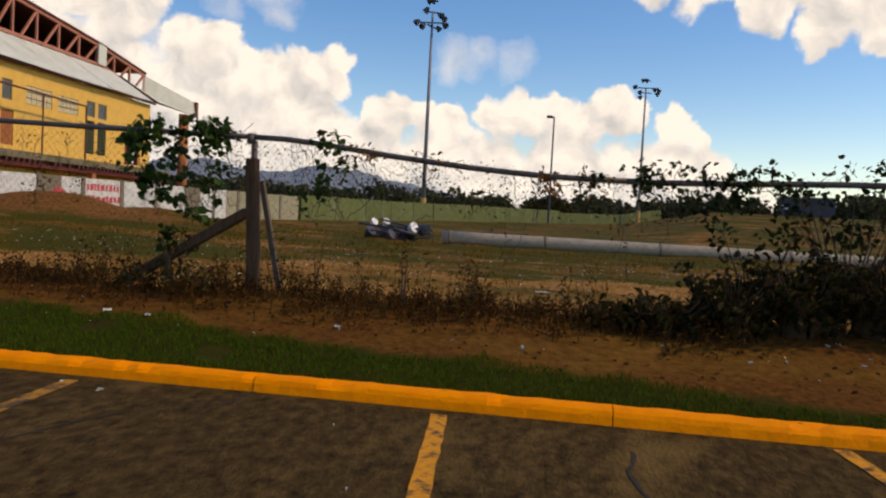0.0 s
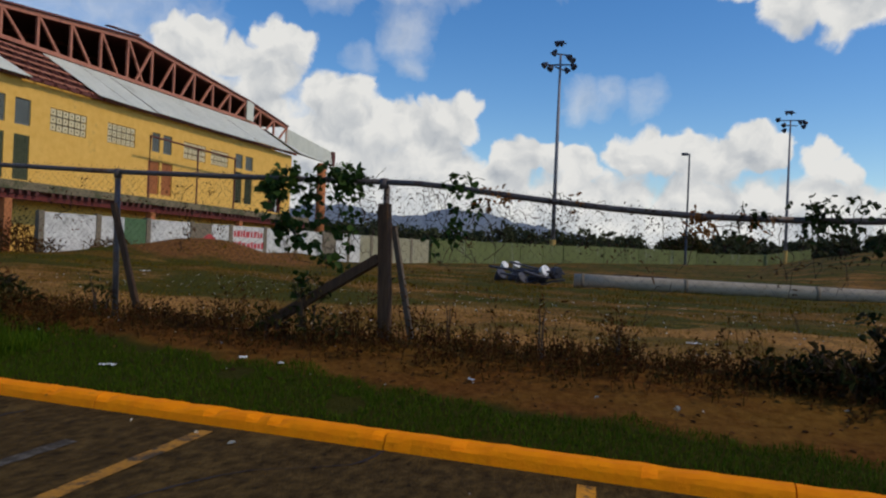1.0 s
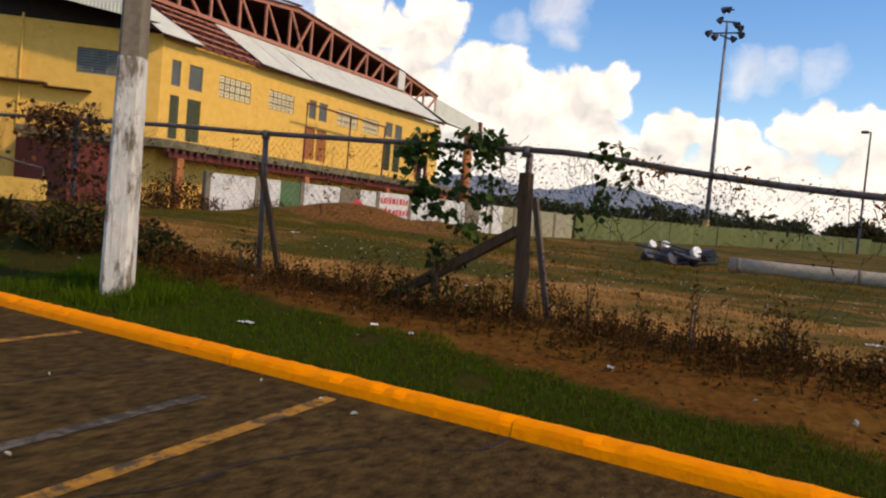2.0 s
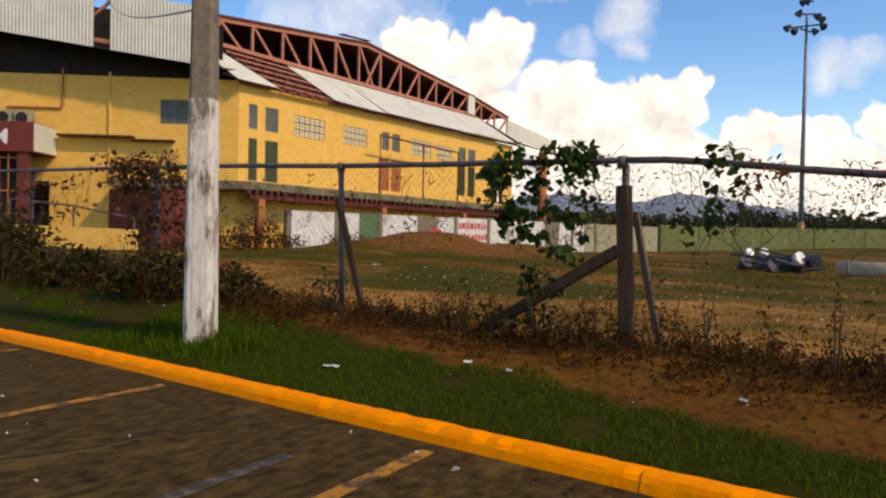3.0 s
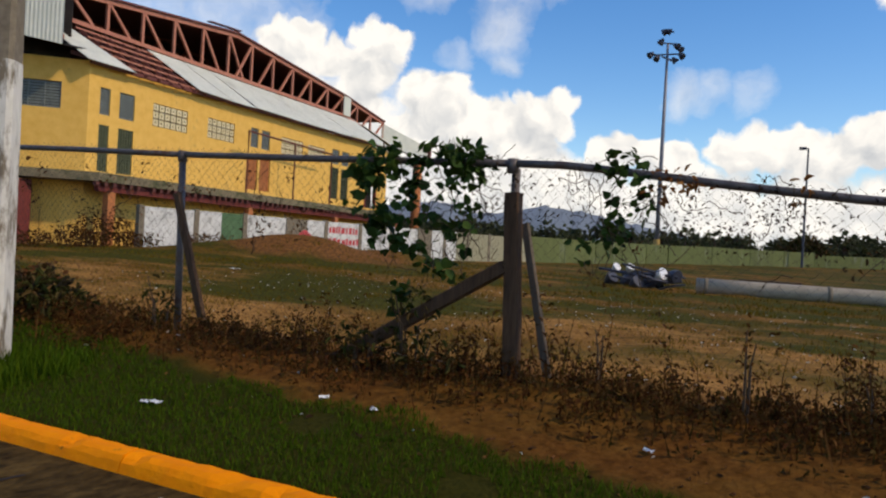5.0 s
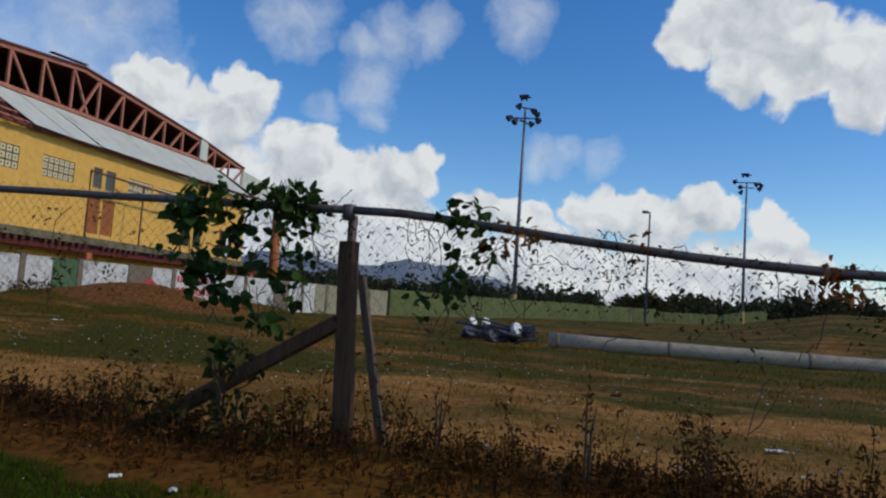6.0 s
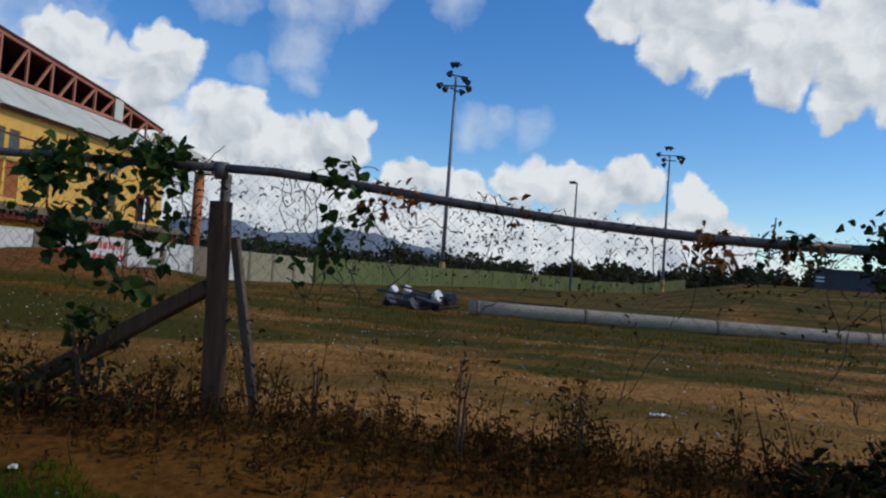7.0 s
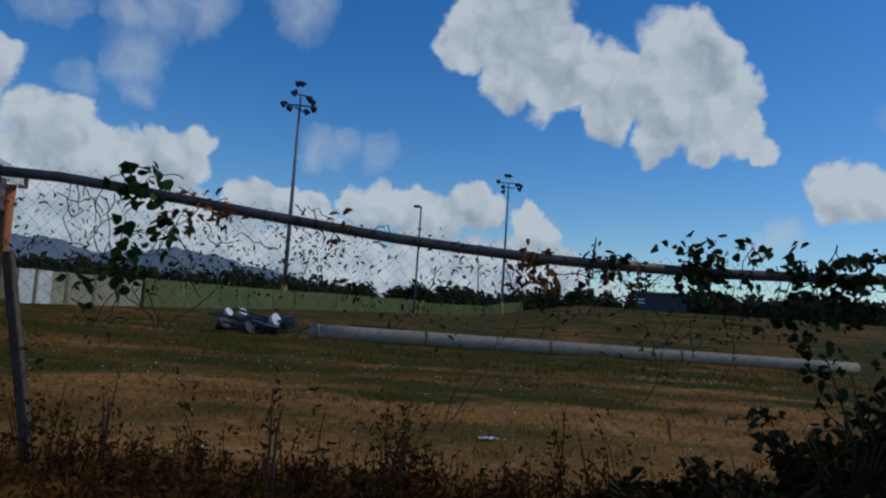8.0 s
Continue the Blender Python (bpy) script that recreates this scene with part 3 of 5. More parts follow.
def holed_wall(bm, u0, u1, z0, z1, holes, thick, along="y"):
    """A wall with real openings, in the plane x = 0 (inner face at -thick)."""
    us = sorted({u0, u1, *[h[0] for h in holes], *[h[1] for h in holes]})
    zs = sorted({z0, z1, *[h[2] for h in holes], *[h[3] for h in holes]})
    inside = lambda u, z: any(h[0] < u < h[1] and h[2] < z < h[3] for h in holes)  # noqa: E731
    solid = lambda i, j: 0 <= i < len(us) - 1 and 0 <= j < len(zs) - 1 and not inside((us[i] + us[i + 1]) / 2, (zs[j] + zs[j + 1]) / 2)  # noqa: E731
    cache = {}

    def vert(x, u, z):
        key = (round(x, 4), round(u, 4), round(z, 4))
        if key not in cache:
            cache[key] = bm.verts.new((x, u, z))
        return cache[key]

    for i in range(len(us) - 1):
        for j in range(len(zs) - 1):
            if not solid(i, j):
                continue
            a, b, c, d = us[i], us[i + 1], zs[j], zs[j + 1]
            bm.faces.new([vert(0, *p) for p in ((a, c), (b, c), (b, d), (a, d))])
            bm.faces.new([vert(-thick, *p) for p in ((a, d), (b, d), (b, c), (a, c))])
            for di, dj, p, q in ((-1, 0, (a, c), (a, d)), (1, 0, (b, d), (b, c)), (0, -1, (b, c), (a, c)), (0, 1, (a, d), (b, d))):
                if not solid(i + di, j + dj):
                    bm.faces.new([vert(0, *p), vert(0, *q), vert(-thick, *q), vert(-thick, *p)])
    return bm


def louvre_window(parent, u0, u1, z0, z1, m_frame, m_slat, step=0.11):
    # backing sheet with the unlit room painted as near-black
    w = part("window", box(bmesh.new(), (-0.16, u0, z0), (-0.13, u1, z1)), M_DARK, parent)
    bm = bmesh.new()
    for lo, hi in (((-0.12, u0, z0), (-0.06, u0 + 0.05, z1)), ((-0.12, u1 - 0.05, z0), (-0.06, u1, z1)), ((-0.12, u0 + 0.05, z0), (-0.06, u1 - 0.05, z0 + 0.05)), ((-0.12, u0 + 0.05, z1 - 0.05), (-0.06, u1 - 0.05, z1))):
        box(bm, lo, hi)
    part("window_frame", bm, m_frame, w)
    bm = bmesh.new()
    n = max(2, int((z1 - z0 - 0.1) / step))
    for k in range(n):
        z = z0 + 0.05 + (z1 - z0 - 0.1) * (k + 0.5) / n
        beam(bm, (-0.09, u0 + 0.05, z), (-0.09, u1 - 0.05, z), 0.02, step * 0.72)
    part("louvres", bm, m_slat, w)


def grille_window(parent, u0, u1, z0, z1, material, cell=0.15):
    # sheet behind the lattice, the shade inside put into its colour
    w = part("grille", box(bmesh.new(), (-0.2, u0, z0), (-0.17, u1, z1)), M_DARK, parent)
    bm = bmesh.new()
    nu, nz = max(2, round((u1 - u0) / cell)), max(2, round((z1 - z0) / cell))
    for k in range(nu + 1):
        u = u0 + (u1 - u0) * k / nu
        beam(bm, (-0.08, min(max(u, u0 + 0.03), u1 - 0.03), z0), (-0.08, min(max(u, u0 + 0.03), u1 - 0.03), z1), 0.06, 0.10)
    for k in range(nz + 1):
        z = min(max(z0 + (z1 - z0) * k / nz, z0 + 0.03), z1 - 0.03)
        beam(bm, (-0.07, u0, z), (-0.07, u1, z), 0.07, 0.06)
    part("lattice", bm, material, w)


def vent_blocks(parent, u0, u1, z0, z1, nu, nz):
    """Pierced white blocks set into the wall."""
    w = part("block_vent", box(bmesh.new(), (-0.22, u0, z0), (-0.19, u1, z1)), M_CONC, parent, "panel of pierced white blocks")
    du, dz = (u1 - u0) / nu, (z1 - z0) / nz
    for i in range(nu):
        for j in range(nz):
            bm = bmesh.new()
            a, b, c, d = u0 + i * du + 0.035, u0 + (i + 1) * du - 0.035, z0 + j * dz + 0.035, z0 + (j + 1) * dz - 0.035
            r = 0.12 * min(du, dz)
            mu, mz = (a + b) / 2, (c + d) / 2
            for lo, hi in (((-0.14, a, c), (-0.02, mu - r, d)), ((-0.14, mu + r, c), (-0.02, b, d)), ((-0.14, mu - r, c), (-0.02, mu + r, mz - r)), ((-0.14, mu - r, mz + r), (-0.02, mu + r, d))):
                box(bm, lo, hi)
            part("block", bm, M_BLOCK, w)


def sheet(bm, a, b, c, d, waves, amp=0.035, thick=0.02):
    """A corrugated sheet on the corners a b c d; the corrugations run from the side ab to the side dc."""
    a, b, c, d = (Vector(v) for v in (a, b, c, d))
    nrm = (b - a).cross(d - a).normalized()
    n = waves * 4
    prev = None
    for k in range(n + 1):
        s = k / n
        off = nrm * amp * (1 if k % 4 in (1, 2) else -1) * 0.5
        p, q = a.lerp(b, s) + off, d.lerp(c, s) + off
        cur = (bm.verts.new(p), bm.verts.new(q), bm.verts.new(p - nrm * thick), bm.verts.new(q - nrm * thick))
        if prev:
            bm.faces.new((prev[0], cur[0], cur[1], prev[1]))
            bm.faces.new((prev[2], prev[3], cur[3], cur[2]))
            bm.faces.new((prev[0], prev[2], cur[2], cur[0]))
            bm.faces.new((prev[1], cur[1], cur[3], prev[3]))
        prev = cur


def build_gym():
    gym = thing("gymnasium", "yellow storm-damaged gymnasium with exposed red roof trusses", "gymnasium", GYM)
    rng = random.Random(4)
    LEN, EAVE = 28.0, 8.75
    up1, lo1 = (6.48, 7.70), (3.92, 6.02)
    pairs = [(0.62, 1.18), (1.70, 2.58)]
    pair2 = [(11.15, 11.85), (12.15, 12.95)]
    pair3 = [(19.9, 20.85), (21.2, 22.2)]
    vents = [(3.72, 6.05, 6.50, 7.62), (7.55, 9.70, 6.55, 7.62), (14.1, 16.4, 6.6, 7.65), (17.0, 19.0, 6.6, 7.6)]
    holes = [(a, b, *up1) for a, b in pairs] + [(a, b, *lo1) for a, b in pairs]
    holes += [(a, b, 6.6, 7.72) for a, b in pair2] + [(10.85, 11.9, 4.1, 6.05), (12.1, 13.1, 4.1, 6.05)]
    holes += [(a, b, 6.75, 7.75) for a, b in pair3] + [(a, b, 4.3, 6.5) for a, b in pair3]
    holes += vents + [(24.6, 26.4, 4.0, 5.9)]
    part("long_wall", holed_wall(bmesh.new(), 0, LEN, 0.0, EAVE, holes, 0.25), M_YELLOW, gym)
    for a, b in pairs:
        louvre_window(gym, a, b, *up1, M_GLASS_GREY, M_GLASS_GREY)
        grille_window(gym, a, b, *lo1, M_GREEN_GRILLE)
    for a, b in pair2:
        louvre_window(gym, a, b, 6.6, 7.72, M_GLASS_GREY, M_GLASS_GREY)
    for a, b in ((10.85, 11.9), (12.1, 13.1)):
        w = part("shutter", box(bmesh.new(), (-0.16, a, 4.1), (-0.1, b, 6.05)), M_ORANGE, gym, "faded orange shutter")
        bm = bmesh.new()
        for k in range(16):
            z = 4.16 + k * 0.12
            beam(bm, (-0.08, a + 0.08, z), (-0.08, b - 0.08, z), 0.03, 0.07)
        part("slats", bm, M_ORANGE, w)
    for a, b in pair3:
        louvre_window(gym, a, b, 6.75, 7.75, M_GLASS_GREY, M_GLASS_GREY)
        grille_window(gym, a, b, 4.3, 6.5, M_GREEN_GRILLE, 0.25)
    for v in vents:
        vent_blocks(gym, *v, 6 if v[0] < 12 else 5, 3)
    # near-black panel set in the doorway as painted shade
    w = part("doorway", box(bmesh.new(), (-0.5, 24.6, 4.0), (-0.45, 26.4, 5.9)), M_DARK, gym, "doorway filled by a near-black panel for its shade")
    bm = bmesh.new()
    for lo, hi in (((-0.2, 24.6, 4.0), (0.04, 24.8, 5.9)), ((-0.2, 26.2, 4.0), (0.04, 26.4, 5.9)), ((-0.2, 24.8, 5.7), (0.04, 26.2, 5.9))):
        box(bm, lo, hi)
    part("door_frame", bm, M_MAROON, w)

    # front wall, turned towards the car park
    ang = math.degrees(math.atan2(-0.65, -0.76)) - 3.3 - 90
    front = new("front_wall_side")
    front.parent, front.matrix_basis = gym, pose(0, 0, 0, 0, 0, ang)
    # in this frame y runs along the wall away from the corner and -x faces the car park
    fl = bmesh.new()
    fh = [(1.1, 3.75, 6.5, 7.68), (8.9, 12.6, 0.5, 3.6)]
    holed_wall(fl, 0, 26, 0, 8.72, fh, -0.25)
    me_f = part("front_wall", fl, M_YELLOW, gym)
    me_f.matrix_basis = front.matrix_basis
    bpy.data.objects.remove(front)
    F = me_f.matrix_basis

    def fpart(name, bm, material, label="", parent=None):
        bm.transform(F)
        return part(name, bm, material, parent or gym, label)

    # backing of the front window, room shade painted near-black
    w = fpart("window", box(bmesh.new(), (0.14, 1.1, 6.5), (0.17, 3.75, 7.68)), M_DARK)
    bm = bmesh.new()
    for k in range(9):
        z = 6.56 + k * 0.13
        beam(bm, (0.09, 1.15, z), (0.09, 3.7, z), 0.02, 0.095)
    fpart("louvres", bm, M_GLASS_GREY, "", w)
    bm = bmesh.new()
    for u in (1.12, 1.78, 2.43, 3.08, 3.73):
        beam(bm, (0.06, u, 6.5), (0.06, u, 7.68), 0.05)
    fpart("mullions", bm, M_GLASS_GREY, "", w)
    bm = bmesh.new()
    box(bm, (-0.5, 4.9, 5.74), (0, 8.4, 5.84), 0.02)
    box(bm, (-0.45, 3.0, 5.62), (0, 5.0, 5.69), 0.02)
    fpart("sun_ledge", bm, M_WOOD, "dark stained narrow ledge")
    fpart("downpipe", tube(bmesh.new(), [(-0.08, 6.1, 3.6), (-0.08, 6.1, 8.9)], 0.05), M_YELLOW)
    fpart("conduit", tube(bmesh.new(), [(-0.07, 10.9, 7.1), (-0.07, 8.35, 7.1), (-0.07, 8.3, 7.2), (-0.07, 8.3, 9.0)], 0.05), M_ORANGE)
    # entrance block with its sign
    bm = bmesh.new()
    box(bm, (-2.2, 8.6, 4.75), (0, 15.0, 6.1), 0.03)
    portico = fpart("entrance_canopy", bm, M_MAROON, "maroon entrance canopy with white lettering")
    bm = bmesh.new()
    box(bm, (-2.15, 8.585, 4.80), (-0.02, 8.6, 6.06))
    fpart("side_panel", bm, M_SHEET, "pale green side panel", portico)
    for u in (8.9, 12.7):
        fpart("pillar", box(bmesh.new(), (-2.1, u, 0.2), (-1.7, u + 0.4, 4.75), 0.02), M_MAROON, "", portico)
    bm = bmesh.new()
    for k in range(9):
        u = 9.45 + k * 0.4
        beam(bm, (-1.85, u, 0.3), (-1.85, u, 4.7), 0.06)
    for z in (0.9, 2.0, 3.0, 3.9, 4.5):
        beam(bm, (-1.85, 9.3, z), (-1.85, 12.7, z), 0.07)
    fpart("gate_grille", bm, M_ORANGE, "red-brown entrance grille", portico)
    # added near-black sheet that stands for the shade inside the entrance
    fpart("entrance_shade_panel", box(bmesh.new(), (-1.2, 9.3, 0.3), (-1.15, 12.7, 4.7)), M_DARK, "", portico)
    txt = bpy.data.curves.new("sign_lettering", "FONT")
    txt.body, txt.size, txt.extrude, txt.align_x, txt.offset = "GYM", 0.88, 0.02, "LEFT", 0.022
    lett = new("sign_lettering", txt)
    txt.materials.append(M_REFLECTOR)
    lett.parent = portico
    lett.matrix_basis = F @ Matrix(((0, 0, -1, -2.22), (-1, 0, 0, 11.55), (0, 1, 0, 5.12), (0, 0, 0, 1)))
    tagged(lett, "white raised letters reading GYM")
    for u in (9.4, 10.25):
        bm = bmesh.new()
        box(bm, (-0.95, u, 6.1), (-0.4, u + 0.72, 6.78), 0.03)
        ac = fpart("air_conditioner", bm, M_CREAM, "small outdoor air conditioner unit")
        bm = bmesh.new()
        tube(bm, [(-0.99, u + 0.36, 6.45), (-0.94, u + 0.36, 6.45)], 0.27, 20)
        # near-black disc, painted shade of the fan recess
        fpart("fan_opening", bm, M_DARK, "", ac)

    # flat mossy canopy slab that runs along the long wall and round its corner
    bm = bmesh.new()
    ang2 = radians(ang)
    dx, dy = -math.sin(ang2), math.cos(ang2)     # along the front wall, away from the corner
    nx, ny = -math.cos(ang2), -math.sin(ang2)    # out of the front wall
    ring = [(0.0, LEN + 0.5), (1.5, LEN + 0.5), (1.5, -0.5), (5.6 * dx + 1.5 * nx, 5.6 * dy + 1.5 * ny), (5.6 * dx, 5.6 * dy), (0.0, 0.0)]
    lo, hi = [bm.verts.new((x, y, 3.36)) for x, y in ring], [bm.verts.new((x, y, 3.74)) for x, y in ring]
    bm.faces.new(hi)
    bm.faces.new(lo[::-1])
    for k in range(6):
        bm.faces.new((lo[k], lo[(k + 1) % 6], hi[(k + 1) % 6], hi[k]))
    slab = part("canopy_slab", bm, M_SLAB, gym, "mossy flat concrete canopy over the lower wall")
    bm = bmesh.new()
    box(bm, (1.0, -0.3, 2.95), (1.25, LEN + 0.3, 3.36))
    part("canopy_beam", bm, M_MAROON, slab)
    rib = None
    for k in range(64):
        if rng.random() > 0.85:
            continue
        if rib is None:
            rib = part("rib_end", box(bmesh.new(), (1.27, 0, 3.18), (1.46, 0.16, 3.36)), M_STEEL_DARK, slab)
            rib.location.y = -0.6 + k * 0.45
        else:
            o = rib.copy()
            scene.collection.objects.link(o)
            o.location.y = -0.6 + k * 0.45
    for y in (0.2, 9.7, 18.7, 27.3):
        part("column", box(bmesh.new(), (0.95, y, 0.0), (1.3, y + 0.4, 2.95), 0.02), M_ORANGE, slab)
    bm = bmesh.new()
    box(bm, (5.2 * dx + 0.6 * nx - 0.9, 5.2 * dy + 0.6 * ny - 0.2, 0.1), (5.2 * dx + 0.6 * nx + 2.9, 5.2 * dy + 0.6 * ny + 1.8, 3.25))
    part("store_room", bm, M_MAROON, slab, "dark red-brown closed store below the canopy")

    # pipe frame standing on the slab
    bm = bmesh.new()
    tube(bm, [(1.2, 9.5, 3.7), (1.2, 9.5, 7.2), (1.2, 18.0, 7.1), (1.2, 18.0, 3.7)], 0.06)
    tube(bm, [(1.2, 13.9, 3.7), (1.2, 13.9, 7.15)], 0.05)
    part("pipe_frame", bm, M_STEEL_DARK, gym, "rusty pipe frame standing on the canopy")

    # skirt roof of metal sheets, partly stripped
    SET, ZB = -2.3, 10.75
    zeave = lambda u: EAVE + 0.008 * u  # noqa: E731
    ztop = lambda u: ZB + 0.006 * u  # noqa: E731
    u = 6.3
    widths = [2.6, 2.1, 3.4, 2.0, 3.1, 2.6, 3.0, 2.4]
    for k, w_ in enumerate(widths):
        a, b = u, min(u + w_ - 0.10, LEN + 0.2)
        bm = bmesh.new()
        lift = rng.uniform(0, 0.07)
        sheet(bm, (0.55, a - 0.0, zeave(a) - 0.1 + lift), (0.55, b, zeave(b) - 0.1 + rng.uniform(0, 0.05)), (SET, b - 1.0, ztop(b) + 0.02), (SET, a - 1.0, ztop(a) + 0.02), max(3, int((b - a) / 0.2)), 0.02)
        part("roof_sheet", bm, M_SHEET, gym, "pale ribbed metal roof sheet")
        u += w_
        if u > LEN:
            break
    bm = bmesh.new()
    sheet(bm, (0.55, -0.5, EAVE - 0.1), (0.55, 2.1, EAVE - 0.08), (SET, 0.1, ZB), (SET, -1.6, ZB), 12, 0.02)
    part("roof_sheet", bm, M_SHEET, gym, "pale ribbed metal roof sheet")
    for k in range(7):
        y = 1.2 + k * 0.8
        part("rafter", beam(bmesh.new(), (0.45, y + 0.8, EAVE - 0.15), (SET, y - 0.2, ZB - 0.05), 0.10, 0.16), M_STEEL_DARK, gym)
    for k in range(5):
        s = (k + 0.5) / 5
        x, z = 0.45 + (SET - 0.45) * s, EAVE - 0.06 + (ZB - EAVE + 0.1) * s
        part("purlin", beam(bmesh.new(), (x, 1.7 - s, z), (x, 6.9 - s, z + rng.uniform(-0.05, 0.02)), 0.06, 0.08), M_STEEL_RED, gym)
    part("eave_board", beam(bmesh.new(), (0.28, -0.2, EAVE - 0.12), (0.28, LEN + 0.2, EAVE + 0.10), 0.12, 0.16), M_STEEL_DARK, gym)

    # long truss with its peak over the middle of the wall
    chord = [(-0.5, 12.05), (0.6, 12.18), (12.2, 13.5), (24.8, 12.4), (31.2, 11.55)]
    ctop = lambda y: float(np.interp(y, [c[0] for c in chord], [c[1] for c in chord]))  # noqa: E731
    cbot = lambda y: ztop(y) + 0.16 if y < 25 else ztop(25) + 0.16 - (y - 25) * 0.16  # noqa: E731
    # rear truss takes the darker red, hall shade put into its colour
    for back, material in ((0.0, M_STEEL_RED), (-5.5, M_STEEL_DARK)):
        x = SET + back - 0.02
        tr = part("roof_truss", bmesh.new(), material, gym, "red oxide steel lattice truss" if not back else "")
        for (y0, z0), (y1, z1) in zip(chord, chord[1:]):
            part("top_chord", beam(bmesh.new(), (x, y0, z0), (x, y1, z1), 0.18, 0.22), material, tr)
        part("bottom_chord", beam(bmesh.new(), (x, -0.5, cbot(-0.5)), (x, 25, cbot(25)), 0.18, 0.2), material, tr)
        part("bottom_chord", beam(bmesh.new(), (x, 25, cbot(25)), (x, 31.2, cbot(31.2)), 0.18, 0.2), material, tr)
        n = 14
        for k in range(n + 1):
            y = 0.6 + k * 2.18
            if y > 31.2:
                break
            part("post", beam(bmesh.new(), (x, y, cbot(y)), (x, y, ctop(y)), 0.13, 0.15), material, tr)
            y2 = y + 0.95 if y < 12 else y - 0.95
            if y2 < 31:
                part("diagonal", beam(bmesh.new(), (x, y, ctop(y)), (x, y2 + (0.5 if y < 12 else -0.5), cbot(y2)), 0.12, 0.14), material, tr)
    # main roof deck behind the truss
    for (y0, z0), (y1, z1) in zip(chord, chord[1:]):
        bm = bmesh.new()
        vs = [bm.verts.new(v) for v in ((SET + 0.18, y0, z0 + 0.12), (SET + 0.18, y1, z1 + 0.12), (SET - 30, y1, z1 + 0.3), (SET - 30, y0, z0 + 0.3), (SET + 0.18, y0, z0 + 0.22), (SET + 0.18, y1, z1 + 0.22), (SET - 30, y1, z1 + 0.4), (SET - 30, y0, z0 + 0.4))]
        for f in ((0, 1, 2, 3), (7, 6, 5, 4), (0, 4, 5, 1), (1, 5, 6, 2), (2, 6, 7, 3), (3, 7, 4, 0)):
            bm.faces.new([vs[i] for i in f])
        part("roof_deck", bm, M_STEEL_DARK, gym, "dark red edge of the main roof")
    part("loose_flashing", beam(bmesh.new(), (SET + 0.1, 9.6, 13.60), (SET + 0.1, 12.3, 13.82), 0.3, 0.05), M_STEEL_DARK, gym)
    part("truss_cover", box(bmesh.new(), (SET + 0.12, 24.5, cbot(24.6)), (SET + 0.17, 25.5, 12.5)), M_SHEET, gym, "single remaining pale cladding sheet")
    # back and end walls that close the hall, and its floor
    bm = bmesh.new()
    box(bm, (-33, -0.3, 0), (-32.7, 31, 12))
    box(bm, (-32.7, 30.7, 0), (-3.2, 31, 10.6))
    part("back_wall", bm, M_MAROON, gym)
    # near-black plate, the hall's dimness put into its colour
    part("hall_ceiling_frame", box(bmesh.new(), (SET - 29, 0.2, 8.5), (-3.2, 29.5, 8.6)), M_DARK, gym)

    # white cladding band over the front, with a gap that shows the truss
    def band(u0, u1, label):
        zb = lambda v: 8.86 + 0.136 * v  # noqa: E731
        zt = lambda v: 11.58 + 0.123 * v  # noqa: E731
        b2 = bmesh.new()
        sheet(b2, (-1.5, u0, zb(u0)), (-1.5, u1, zb(u1)), (-1.5, u1, zt(u1)), (-1.5, u0, zt(u0)), max(3, int((u1 - u0) / 0.16)), 0.018)
        fpart("cladding", b2, M_SHEET, label)

    band(0.75, 5.55, "pale ribbed metal cladding over the entrance wall")
    band(6.3, 10.9, "pale ribbed metal cladding over the entrance wall")
    band(11.9, 26, "pale ribbed metal cladding over the entrance wall")
    bm = bmesh.new()
    for k in range(12):
        v = 1.0 + k * 2.2
        beam(bm, (-1.25, v, 9.2 + 0.136 * v), (-1.25, v, 11.5 + 0.123 * v), 0.16)
        beam(bm, (-1.25, v, 11.5 + 0.123 * v), (-1.25, v + 2.0, 9.3 + 0.136 * (v + 2)), 0.13)
    beam(bm, (-1.25, 0.8, 11.55), (-1.25, 26, 14.65), 0.2)
    beam(bm, (-1.25, 0.8, 9.35), (-1.25, 26, 12.8), 0.2)
    fpart("front_truss", bm, M_STEEL_RED, "red oxide steel lattice truss")
    # underside of the eave, its deep shade painted in near-black
    bm = bmesh.new()
    vs = [bm.verts.new(v) for v in ((-1.48, 0.6, 8.93), (-1.48, 26, 12.38), (0.24, 26, 12.9), (0.24, 0.2, 9.2), (-1.48, 0.6, 9.01), (-1.48, 26, 12.46), (0.24, 26, 12.98), (0.24, 0.2, 9.28))]
    for f in ((0, 1, 2, 3), (7, 6, 5, 4), (0, 4, 5, 1), (1, 5, 6, 2), (2, 6, 7, 3), (3, 7, 4, 0)):
        bm.faces.new([vs[i] for i in f])
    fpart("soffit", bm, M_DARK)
    # added near-black sheet above the wall, painted shade below the eave
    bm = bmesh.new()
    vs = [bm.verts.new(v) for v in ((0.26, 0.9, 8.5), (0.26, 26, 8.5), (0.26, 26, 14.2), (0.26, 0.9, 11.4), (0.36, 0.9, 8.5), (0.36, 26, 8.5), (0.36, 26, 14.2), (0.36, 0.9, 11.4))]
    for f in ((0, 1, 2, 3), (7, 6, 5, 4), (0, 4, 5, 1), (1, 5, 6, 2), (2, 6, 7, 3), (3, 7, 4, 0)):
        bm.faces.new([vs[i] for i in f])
    fpart("gable_shade_panel", bm, M_DARK)

    # far end: pale sloping cladding on a round column
    bm = bmesh.new()
    sheet(bm, (SET, 31.0, 9.7), (-0.3, 36.4, 9.15), (-0.5, 36.4, 10.3), (SET, 31.0, 11.55), 36, 0.02)
    part("end_cladding", bm, M_SHEET, gym, "pale ribbed metal cladding at the far corner")
    bm = bmesh.new()
